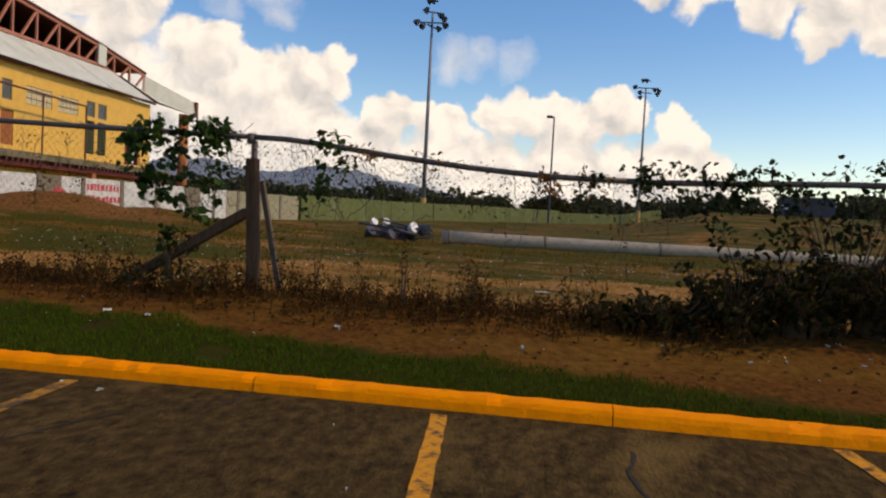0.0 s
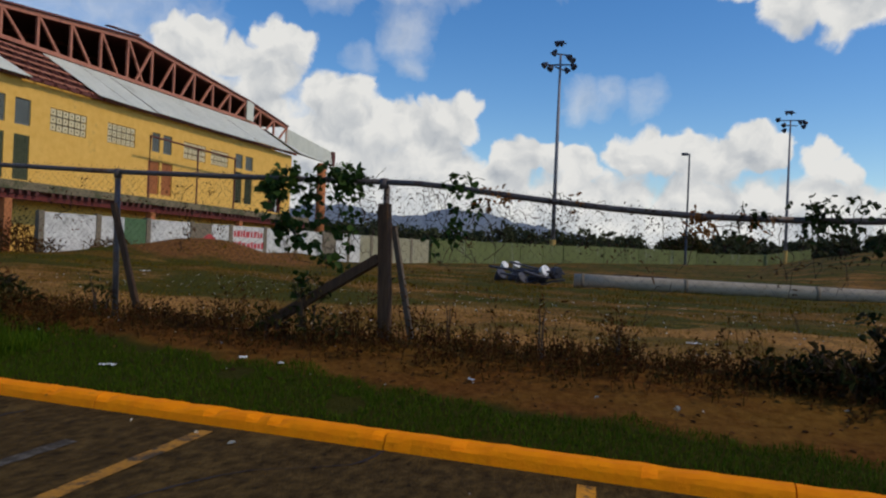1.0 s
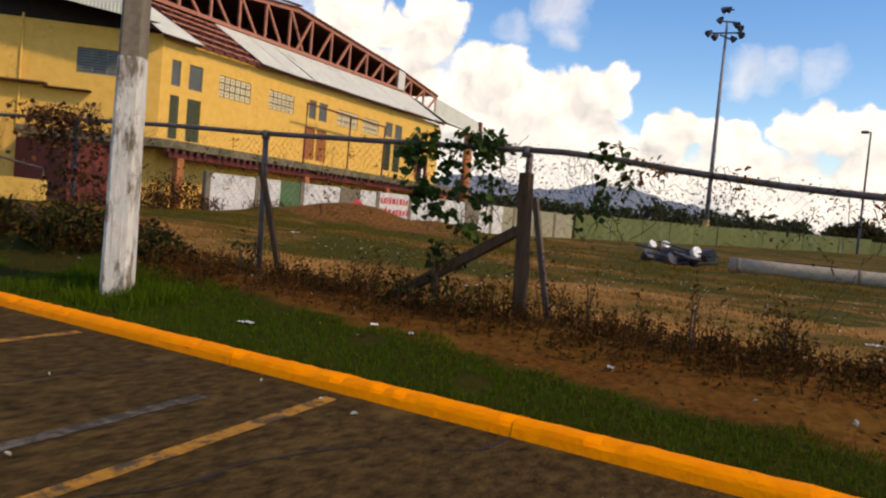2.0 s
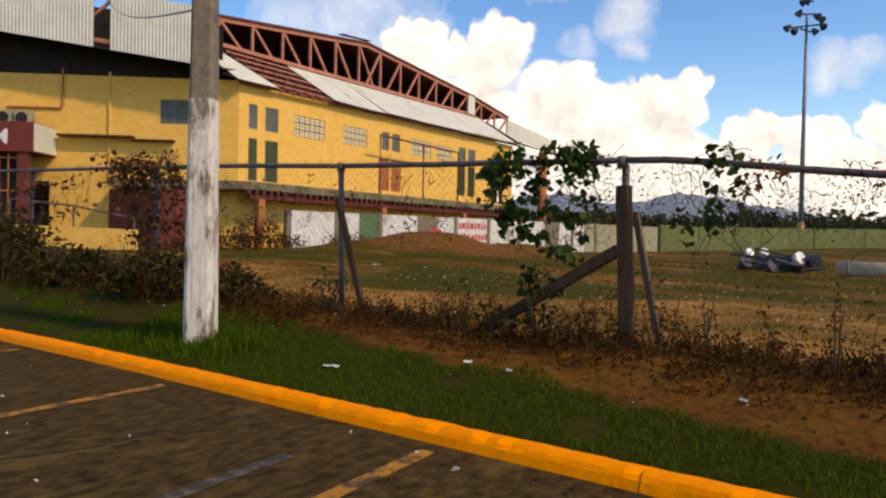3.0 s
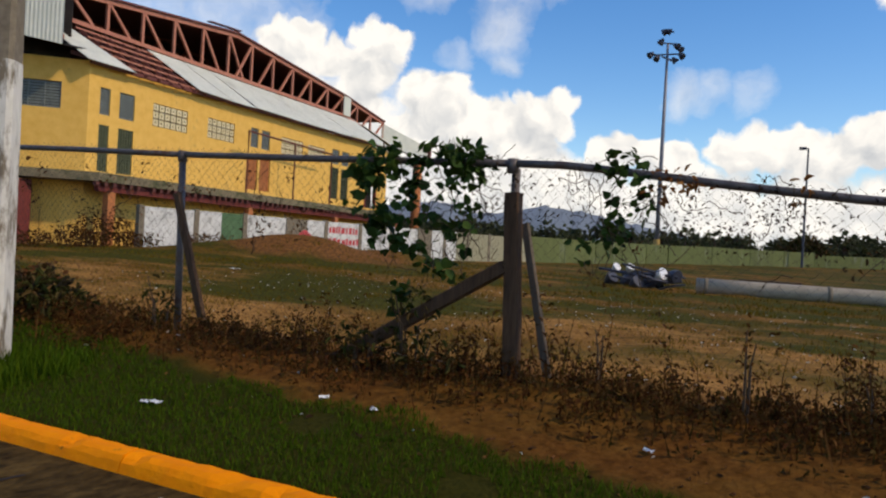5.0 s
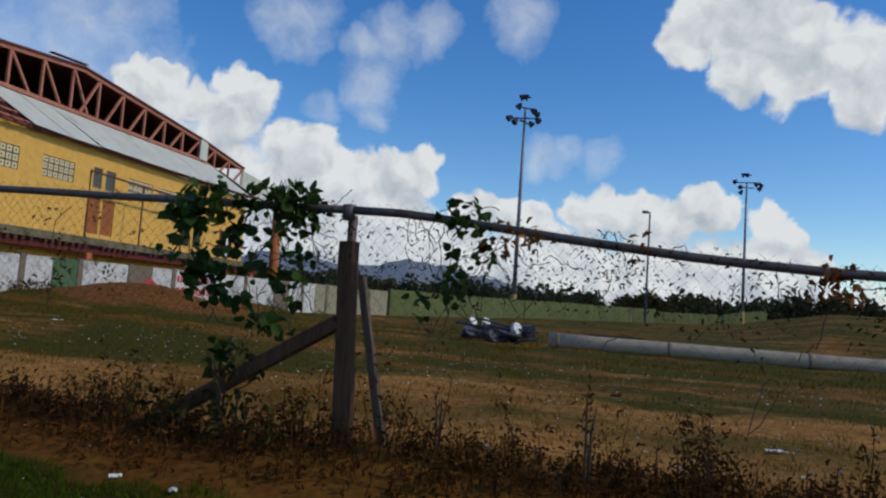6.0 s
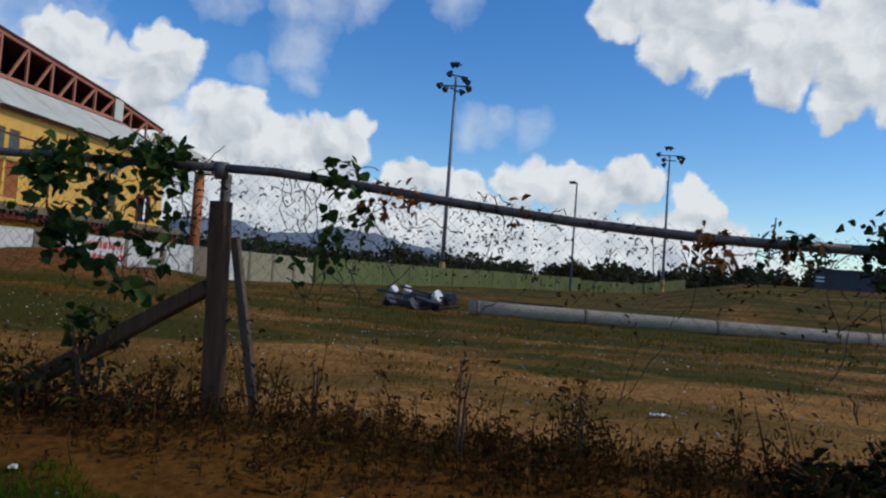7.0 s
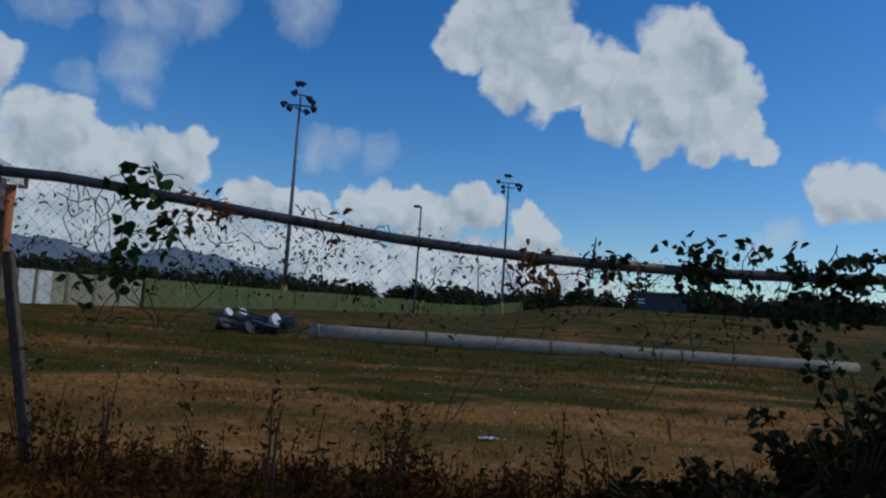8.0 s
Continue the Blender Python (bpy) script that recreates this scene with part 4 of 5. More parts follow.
    sheet(bm, (0.55, 28.3, 9.0), (-0.2, 36.2, 9.05), (SET, 31.5, 9.65), (SET, 27.4, 10.9), 40, 0.02)
    part("end_sheet", bm, M_SHEET, gym, "pale ribbed metal roof sheet")
    bm = bmesh.new()
    box(bm, (-0.8, 36.3, 9.0), (-0.25, 36.75, 10.3), 0.02)
    part("roof_corner", bm, M_STEEL_DARK, gym)
    part("end_column", tube(bmesh.new(), [(-1.0, 35.6, 0), (-1.0, 35.6, 9.1)], 0.42, 16), M_ORANGE, gym, "faded orange round column", True)
    bm = bmesh.new()
    box(bm, (-3.4, 28.0, 0), (-3.2, 31.0, 10.6))
    part("end_wall", bm, M_YELLOW, gym)


build_gym()


# low yellow ramp wall with a pipe handrail before the entrance
def build_ramp():
    d = Vector((-0.76, -0.65, 0))
    r = thing("ramp_wall", "low yellow ramp wall with pipe handrail", "wall")
    bm = bmesh.new()
    a = Vector((-24.2, 10.4, 0))
    for p, q, h0, h1 in ((a, a + d * 4.4, 1.35, 1.45),):
        n = Vector((-d.y, d.x, 0)) * 0.15
        vs = [bm.verts.new(v) for v in (p - n, q - n, q + n, p + n, p - n + Vector((0, 0, h0)), q - n + Vector((0, 0, h1)), q + n + Vector((0, 0, h1)), p + n + Vector((0, 0, h0)))]
        for f in ((3, 2, 1, 0), (4, 5, 6, 7), (0, 1, 5, 4), (1, 2, 6, 5), (2, 3, 7, 6), (3, 0, 4, 7)):
            bm.faces.new([vs[i] for i in f])
    part("wall_body", bm, M_YELLOW, r)
    bm = bmesh.new()
    pts = [a + d * 0.1 + Vector((0, 0, 1.75)), a + d * 2.2 + Vector((0, 0, 2.15)), a + d * 4.4 + Vector((0, 0, 2.35))]
    tube(bm, pts, 0.035)
    for p in pts:
        tube(bm, [(p.x, p.y, 0.4), p], 0.03)
    part("handrail", bm, M_GALV, r)


build_ramp()


# ---- field walls ----
def wall_run(name, label, a, b, h, zfun, bays, materials, post_mat, category="wall", every=1):
    """A wall of panels between posts."""
    w = thing(name, label, category)
    a, b = Vector((*a, 0)), Vector((*b, 0))
    d = (b - a) / bays
    n = Vector((-d.y, d.x, 0)).normalized() * 0.09
    for k in range(bays):
        p, q = a + d * k, a + d * (k + 1)
        z0, z1 = (float(zfun(v.x, v.y)) for v in (p, q))
        gap = 0.12 if every == 1 else 0.0
        p2, q2 = p + d.normalized() * gap, q - d.normalized() * gap
        bm = bmesh.new()
        vs = [bm.verts.new(v) for v in (p2 - n + Vector((0, 0, z0 - 0.5)), q2 - n + Vector((0, 0, z1 - 0.5)), q2 + n + Vector((0, 0, z1 - 0.5)), p2 + n + Vector((0, 0, z0 - 0.5)), p2 - n + Vector((0, 0, z0 + h)), q2 - n + Vector((0, 0, z1 + h)), q2 + n + Vector((0, 0, z1 + h)), p2 + n + Vector((0, 0, z0 + h)))]
        for f in ((3, 2, 1, 0), (4, 5, 6, 7), (0, 1, 5, 4), (1, 2, 6, 5), (2, 3, 7, 6), (3, 0, 4, 7)):
            bm.faces.new([vs[i] for i in f])
        part("wall_panel", bm, materials[k % len(materials)], w)
        if k % every:
            continue
        bm = bmesh.new()
        t = Matrix.Translation(p) @ Matrix.Rotation(math.atan2(d.y, d.x), 4, "Z")
        box(bm, (-0.125, -0.14, z0 - 0.5), (0.125, 0.14, z0 + h + 0.06), 0.015, t)
        part("pier", bm, post_mat, w)
    return w


def build_field_walls():
    a, b = Vector((-25.3, 18.3)), Vector((-19.7, 49.2))
    W, G, K, C = M_WHITE_WALL, M_GREEN_PANEL, M_CONC, M_CREAM
    mats = [W, W, W, G, W, W, K, W, W, W, W, W, W, W, K, W, W, C, C, C, C, C, C, C]
    wall = wall_run("block_wall", "stained white field wall with painted red lettering", a, b, 1.95, lambda x, y: 0.42, 24, mats, M_CONC, every=2)
    # unreadable red lettering and crest, as plain bars
    d = (b - a).normalized()
    n = Vector((d.y, -d.x))
    rng = random.Random(3)
    bm = bmesh.new()
    for row, (z, hgt) in enumerate(((1.75, 0.32), (1.15, 0.3))):
        s = 10.7
        while s < 12.9:
            w = rng.uniform(0.12, 0.3)
            p = a + d * s + n * 0.094
            q = a + d * (s + w) + n * 0.094
            z2 = z + rng.uniform(0, 0.1)
            vs = [bm.verts.new((p.x, p.y, z)), bm.verts.new((q.x, q.y, z + 0.03)), bm.verts.new((q.x, q.y, z2 + hgt)), bm.verts.new((p.x, p.y, z2 + hgt - 0.05))]
            bm.faces.new(vs)
            s += w + rng.uniform(0.04, 0.1)
    part("painted_bars", bm, M_RED_PAINT, wall, "red painted bars of unreadable lettering")
    bm = bmesh.new()
    c = a + d * 9.0 + n * 0.094
    ring = [bm.verts.new((c.x + d.x * 0.5 * math.cos(k * 0.5236) * (1.15 if k % 2 else 0.8), c.y + d.y * 0.5 * math.cos(k * 0.5236) * (1.15 if k % 2 else 0.8), 1.25 + 0.6 * math.sin(k * 0.5236))) for k in range(12)]
    bm.faces.new(ring)
    part("painted_crest", bm, M_RED_PAINT, wall, "faded red painted crest shape")
    wall_run("outfield_wall", "long faded green outfield wall", (-19.6, 49.6), (-13.9, 76.6), 2.0, ground_z, 10, [M_GREEN_WALL], M_GREEN_WALL, every=2)
    wall_run("outfield_wall", "long faded green outfield wall", (-13.8, 76.8), (0.2, 108), 2.0, ground_z, 12, [M_GREEN_WALL], M_GREEN_WALL, every=3)
    wall_run("outfield_wall", "long faded green outfield wall", (0.3, 108.2), (18, 128), 1.7, ground_z, 9, [M_GREEN_WALL], M_GREEN_WALL, every=3)


build_field_walls()


# ---- light masts ----
def lamp_head(bm_h, bm_r, c, face, s=1.0):
    """A floodlight: a housing bowl with a rim, and its pale reflector."""
    c, f = Vector(c), Vector(face).normalized()
    tube(bm_h, [c - f * 0.45 * s, c - f * 0.30 * s, c + f * 0.05 * s, c + f * 0.30 * s], [0.10 * s, 0.22 * s, 0.36 * s, 0.42 * s], 10)
    tube(bm_r, [c + f * 0.302 * s, c + f * 0.315 * s], 0.38 * s, 10)


def light_mast(x, y, z0, top, heads, arm, label, turn=0.0):
    base = thing("light_mast", label, "light mast", pose(x, y, z0, 0, 0, turn), "field light masts")
    h = top - z0
    part("pole", tube(bmesh.new(), [(0, 0, -0.5), (0, 0, h * 0.5), (0, 0, h)], [0.27, 0.21, 0.12], 12), M_POLE, base, smooth=True)
    part("base_sleeve", tube(bmesh.new(), [(0, 0, 0), (0, 0, 2.6)], 0.34, 12), M_POLE_BASE, base, "ochre painted pole base")
    for k, (za, half, ang) in enumerate(arm):
        c, s = math.cos(ang), math.sin(ang)
        part("cross_arm", beam(bmesh.new(), (-half * c, -half * s, h + za), (half * c, half * s, h + za), 0.14), M_LAMP, base)
    for dx, dy, dz, f in heads:
        bh, br = bmesh.new(), bmesh.new()
        lamp_head(bh, br, (dx, dy, h + dz), f, 0.92)
        hd = part("floodlight", bh, M_LAMP, base)
        part("reflector", br, M_LAMP, hd)
    return base


HEADS_A = [(-1.75, 0, -1.05, (-0.5, -0.4, -0.5)), (-1.0, -0.3, -1.55, (-0.4, -0.5, -0.6)), (0.75, 0.3, -1.75, (0.5, 0.3, -0.6)), (1.45, 0.2, -1.35, (0.5, -0.2, -0.5)), (-0.75, 0.2, 0.35, (-0.5, 0.3, -0.5)), (0.95, -0.2, -0.35, (0.6, -0.3, -0.4)), (1.35, -0.3, -0.75, (0.6, -0.3, -0.4)), (0, 0, 1.35, (0.8, 0.2, -0.3)), (-0.35, 0, 1.35, (-0.8, 0.2, -0.3))]
ARMS_A = [(-1.15, 1.8, 0.12), (0.05, 1.15, 0.5), (1.3, 0.6, 0.1), (-1.6, 1.0, 1.2)]
light_mast(-15.22, 77.6, 0.9, 24.75, HEADS_A, ARMS_A, "tall steel floodlight mast with nine dark lamps")
HEADS_B = [(-1.7, 0, 0.2, (-0.5, -0.4, -0.5)), (-0.9, -0.3, -0.7, (-0.4, -0.5, -0.6)), (-0.8, 0.3, -1.5, (-0.5, 0.3, -0.6)), (1.4, 0.2, -0.2, (0.5, -0.2, -0.5)), (2.1, 0.2, -0.35, (0.5, 0.3, -0.5)), (1.8, -0.2, -1.0, (0.6, -0.3, -0.4)), (0, 0, 1.25, (0.8, 0.2, -0.3)), (-0.5, 0, 1.25, (-0.8, 0.2, -0.3))]
ARMS_B = [(0.0, 2.1, 0.05), (-0.8, 1.1, 0.3), (1.2, 0.7, 0.1)]
light_mast(13.3, 119.5, 1.6, 24.55, HEADS_B, ARMS_B, "far steel floodlight mast with dark lamps")
mast3 = thing("street_lamp", "slim far street lamp with one short arm", "street lamp", pose(-1.15, 101.1, 1.0))
part("pole", tube(bmesh.new(), [(0, 0, -0.5), (0, 0, 15.7)], [0.17, 0.11], 10), M_LAMP, mast3)
part("lamp_arm", beam(bmesh.new(), (0, 0, 15.65), (-0.75, 0, 15.75), 0.14), M_LAMP, mast3)
part("lamp_box", box(bmesh.new(), (-1.05, -0.25, 15.5), (-0.2, 0.25, 15.85), 0.04), M_LAMP, mast3)


# ---- fallen mast in the field ----
def build_fallen():
    f = thing("fallen_mast", "fallen concrete light mast lying across the field", "light mast")
    p0, p1 = Vector((-3.65, 22.0, 0)), Vector((15.2, 23.2, 0))
    pts, rad = [], []
    for k in range(13):
        s = k / 12
        p = p0.lerp(p1, s)
        r = 0.262 - 0.06 * s
        pts.append((p.x, p.y, 0.335 + r - 0.03))
        rad.append(r)
    part("pole", tube(bmesh.new(), pts, rad, 20), M_FALLEN, f, smooth=True)
    for s in (0.012, 0.20, 0.42, 0.66):
        p = p0.lerp(p1, s)
        r = 0.270 - 0.06 * s
        z = 0.335 + r - 0.04
        part("band", tube(bmesh.new(), [(p.x, p.y, z), (p.x + 0.12, p.y + 0.016, z)], r + 0.008, 20), M_CONC, f, smooth=True)
    rng = random.Random(11)
    # bent arms and broken floodlights at the head
    for k in range(16):
        a = Vector((-4.0 - rng.random() * 0.6, 22.0 + rng.uniform(-0.5, 0.5), 0.55 + rng.random() * 0.3))
        b = a + Vector((-rng.uniform(0.6, 2.4), rng.uniform(-1.0, 1.0), rng.uniform(-0.3, 0.35)))
        part("bent_arm", tube(bmesh.new(), [a, a.lerp(b, 0.5) + Vector((0, 0, rng.uniform(-0.1, 0.25))), b], 0.04, 6), M_LAMP, f)
    spots = [(-6.25, 21.7, 0.98, 0.36), (-5.75, 21.6, 1.0, 0.36), (-4.75, 21.6, 0.85, 0.5), (-4.35, 21.8, 0.85, 0), (-5.2, 21.9, 0.55, 0), (-5.9, 22.0, 0.60, 0), (-6.5, 22.1, 0.60, 0), (-5.5, 21.4, 0.52, 0), (-4.9, 22.2, 0.55, 0)]
    for x, y, z, pale in spots:
        bh, br = bmesh.new(), bmesh.new()
        face = (rng.uniform(0.4, 0.9), -0.5 if pale else rng.uniform(-0.5, 0.6), rng.uniform(-0.2, 0.7))
        lamp_head(bh, br, (x, y, z), face, pale or 0.55)
        hd = part("floodlight", bh, M_REFLECTOR if pale else M_LAMP, f, "broken floodlight with pale reflector" if pale else "")
        part("reflector", br, M_REFLECTOR if pale else M_LAMP, hd)
    bench = thing("bench", "low dark plank bench behind the fallen mast", "bench", pose(-1.66, 26.2, 0.36, 0, 0, 4))
    part("plank", box(bmesh.new(), (-1.05, -0.2, 0.36), (1.05, 0.2, 0.43), 0.01), M_WOOD, bench)
    for x in (-0.95, 0.81):
        part("support", box(bmesh.new(), (x, -0.16, -0.05), (x + 0.14, 0.16, 0.36), 0.01), M_WOOD, bench)


build_fallen()

# ---- distance ----


def build_far():
    rng = np.random.default_rng(21)
    # far wood: one crown of many leaf clumps to a tree
    P, S = [], []
    T = []
    for k in range(520):
        az = radians(rng.uniform(-52, 50))
        dist = rng.uniform(150, 235)
        x, y = -math.sin(az) * dist, math.cos(az) * dist
        if abs(math.degrees(az) - 2) < 4 and dist < 170:
            continue
        h = rng.uniform(3.8, 6.4) * (1.0 if az > -0.1 else 0.85) * (1.2 if rng.random() < 0.12 else 1)
        rad = h * rng.uniform(0.4, 0.65)
        g = float(ground_z(x, y))
        n = 110
        u = rng.normal(size=(n, 3))
        u /= np.linalg.norm(u, axis=1)[:, None]
        r = rng.uniform(0.35, 1.0, n) ** 0.5
        lob = 1 + 0.25 * np.sin(3 * np.arctan2(u[:, 1], u[:, 0]) + k) * np.cos(2.3 * u[:, 2] + k)
        p = u * (r * lob)[:, None] * (rad, rad, h * 0.55) + (x, y, g + h * 0.48)
        p[:, 2] = np.maximum(p[:, 2], g + 0.1)
        P.append(p)
        S.append(rng.uniform(0.5, 1.2, n))
        T.append((x, y, g, h))
    P, S = np.concatenate(P), np.concatenate(S)
    ob = scatter("far_woods", LEAF, LEAF_F, P, turns(rng, len(P), 1.4), S, L_TREE)
    tagged(ob, "dark green tree line beyond the outfield wall", "woods", kind="stuff")
    bm = bmesh.new()
    for x, y, g, h in T:
        beam(bm, (x, y, g - 0.5), (x, y, g + h * 0.6), 0.35)
    ob = part("far_trunks", bm, M_STEM)
    tagged(ob, "dark trunks of the far tree line", "woods", kind="stuff")
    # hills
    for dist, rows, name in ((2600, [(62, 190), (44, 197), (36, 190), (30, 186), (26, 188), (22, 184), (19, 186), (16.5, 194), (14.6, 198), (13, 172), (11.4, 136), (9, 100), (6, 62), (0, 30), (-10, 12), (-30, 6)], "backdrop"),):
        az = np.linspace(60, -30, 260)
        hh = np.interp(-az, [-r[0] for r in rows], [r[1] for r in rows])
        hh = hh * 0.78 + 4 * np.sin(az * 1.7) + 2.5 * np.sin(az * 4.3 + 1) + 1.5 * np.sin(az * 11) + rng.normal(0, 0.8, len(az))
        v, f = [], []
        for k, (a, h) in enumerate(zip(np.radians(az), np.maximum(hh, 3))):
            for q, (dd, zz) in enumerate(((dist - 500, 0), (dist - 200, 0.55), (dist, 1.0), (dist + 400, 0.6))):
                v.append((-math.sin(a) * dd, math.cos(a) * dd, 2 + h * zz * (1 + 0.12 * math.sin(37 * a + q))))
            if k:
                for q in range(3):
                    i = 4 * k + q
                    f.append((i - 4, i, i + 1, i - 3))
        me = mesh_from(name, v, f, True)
        # hill colour with painted haze
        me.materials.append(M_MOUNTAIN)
        tagged(new(name, me), "wooded hills on the horizon with haze painted in as blue-grey", "hills", kind="structure")
    # pale roofs and rubble far behind the field
    for k, (x, y, w, h) in enumerate(((3, 132, 5, 0.7), (9, 134, 3.4, 0.9), (11.5, 132, 4, 0.6), (20, 133, 3, 0.9), (24, 131, 4.5, 0.7), (-3, 131, 4, 0.6))):
        t = thing("rubble_heap", "pale heap of rubble beyond the field", "rubble", pose(x, y, 2.0, 0, 0, k * 20), "far rubble heaps")
        bm = bmesh.new()
        for j in range(9):
            m = pose(rng.uniform(-w / 2, w / 2), rng.uniform(-0.8, 0.8), rng.uniform(0.1, h * 0.7), *rng.uniform(0, 90, 3))
            box(bm, (-0.5, -0.3, -0.2), (0.5, 0.3, 0.2), 0.05, m)
        part("blocks", bm, M_ROOF_TILE, t)
    shed = thing("shed", "dark far shed with a flat roof and pale vents", "shed", pose(29.0, 85.5, 3.4, 0, 0, -18))
    part("body", box(bmesh.new(), (-2.9, -1.5, -0.6), (2.9, 1.5, 2.3), 0.03), M_LAMP, shed)
    part("roof", box(bmesh.new(), (-3.1, -1.7, 2.3), (3.1, 1.7, 2.45), 0.03), M_LAMP, shed)
    for z in (1.0, 1.4):
        part("vent", box(bmesh.new(), (-2.7, -1.55, z), (-1.9, -1.5, z + 0.18)), M_REFLECTOR, shed)


build_far()

# ---- pole on the verge ----


def build_pole():
    p = thing("utility_pole", "concrete utility pole whitewashed up to head height", "utility pole", pose(-6.46, 0.92, 0.10, 0, 0, 38))

    def shaft(z0, z1, grow=0.0):
        w = lambda z: 0.148 - 0.009 * z + grow  # noqa: E731
        bm = bmesh.new()
        zs = [z0 + (z1 - z0) * k / 14 for k in range(15)]
        rings = []
        for z in zs:
            a, c = w(z), w(z) * 0.28
            ring = [(-a + c, -a), (-0.035, -a), (0.035, -a), (a - c, -a), (a, -a + c), (a, a - c), (a - c, a), (-a + c, a), (-a, a - c), (-a, -a + c)]
            rings.append([bm.verts.new((x, y, z)) for x, y in ring])
        for r, s in zip(rings, rings[1:]):
            for k in range(10):
                bm.faces.new((r[k], r[(k + 1) % 10], s[(k + 1) % 10], s[k]))
        bm.faces.new(rings[0][::-1])
        bm.faces.new(rings[-1])
        return bm

    part("painted_shaft", shaft(-0.3, 2.60, 0.003), M_WHITEWASH, p, "peeling white painted lower shaft")
    part("bare_shaft", shaft(2.60, 9.5), M_CONC, p, "bare grey-brown upper shaft")
    # slots let into the face
    for z0, z1 in ((0.35, 0.95), (1.15, 1.85)):
        a = 0.148 - 0.009 * (z0 + z1) / 2 + 0.004
        bm = bmesh.new()
        for lo, hi in (((-0.05, -a - 0.006, z0), (-0.035, -a + 0.02, z1)), ((0.035, -a - 0.006, z0), (0.05, -a + 0.02, z1)), ((-0.05, -a - 0.006, z1), (0.05, -a + 0.02, z1 + 0.02))):
            box(bm, lo, hi)
        part("slot_rim", bm, M_WHITEWASH, p)
        part("slot", box(bmesh.new(), (-0.034, -a - 0.002, z0), (0.034, -a + 0.02, z1)), M_WHITEWASH, p)


build_pole()


def build_cable():
    a, b = Vector((-6.5, 0.95, 3.67)), Vector((-30.58, 12.33, 11.54))
    pts = [a.lerp(b, k / 16) - Vector((0, 0, 0.5 * math.sin(math.pi * k / 16))) for k in range(17)]
    tagged(part("cable", tube(bmesh.new(), pts, 0.012, 6), M_LAMP), "thin black service cable from the pole to the gymnasium", "cable")


build_cable()

# ---- chain-link fence ----
FY = 2.3
RAIL = [(-40, 2.75), (-16.4, 2.44), (-9.4, 2.25), (-7.4, 2.185), (-5.83, 2.115), (-4.5, 2.075), (-2.44, 2.02), (-1.95, 2.003), (-1.45, 1.942), (-0.85, 1.865), (-0.2, 1.80), (0.35, 1.757), (0.7, 1.738), (1.2, 1.732), (1.7, 1.728), (2.3, 1.748), (3.2, 1.78), (5, 1.8), (9, 1.82), (20, 1.9)]


def rail_z(x):
    return float(np.interp(x, [r[0] for r in RAIL], [r[1] for r in RAIL]))


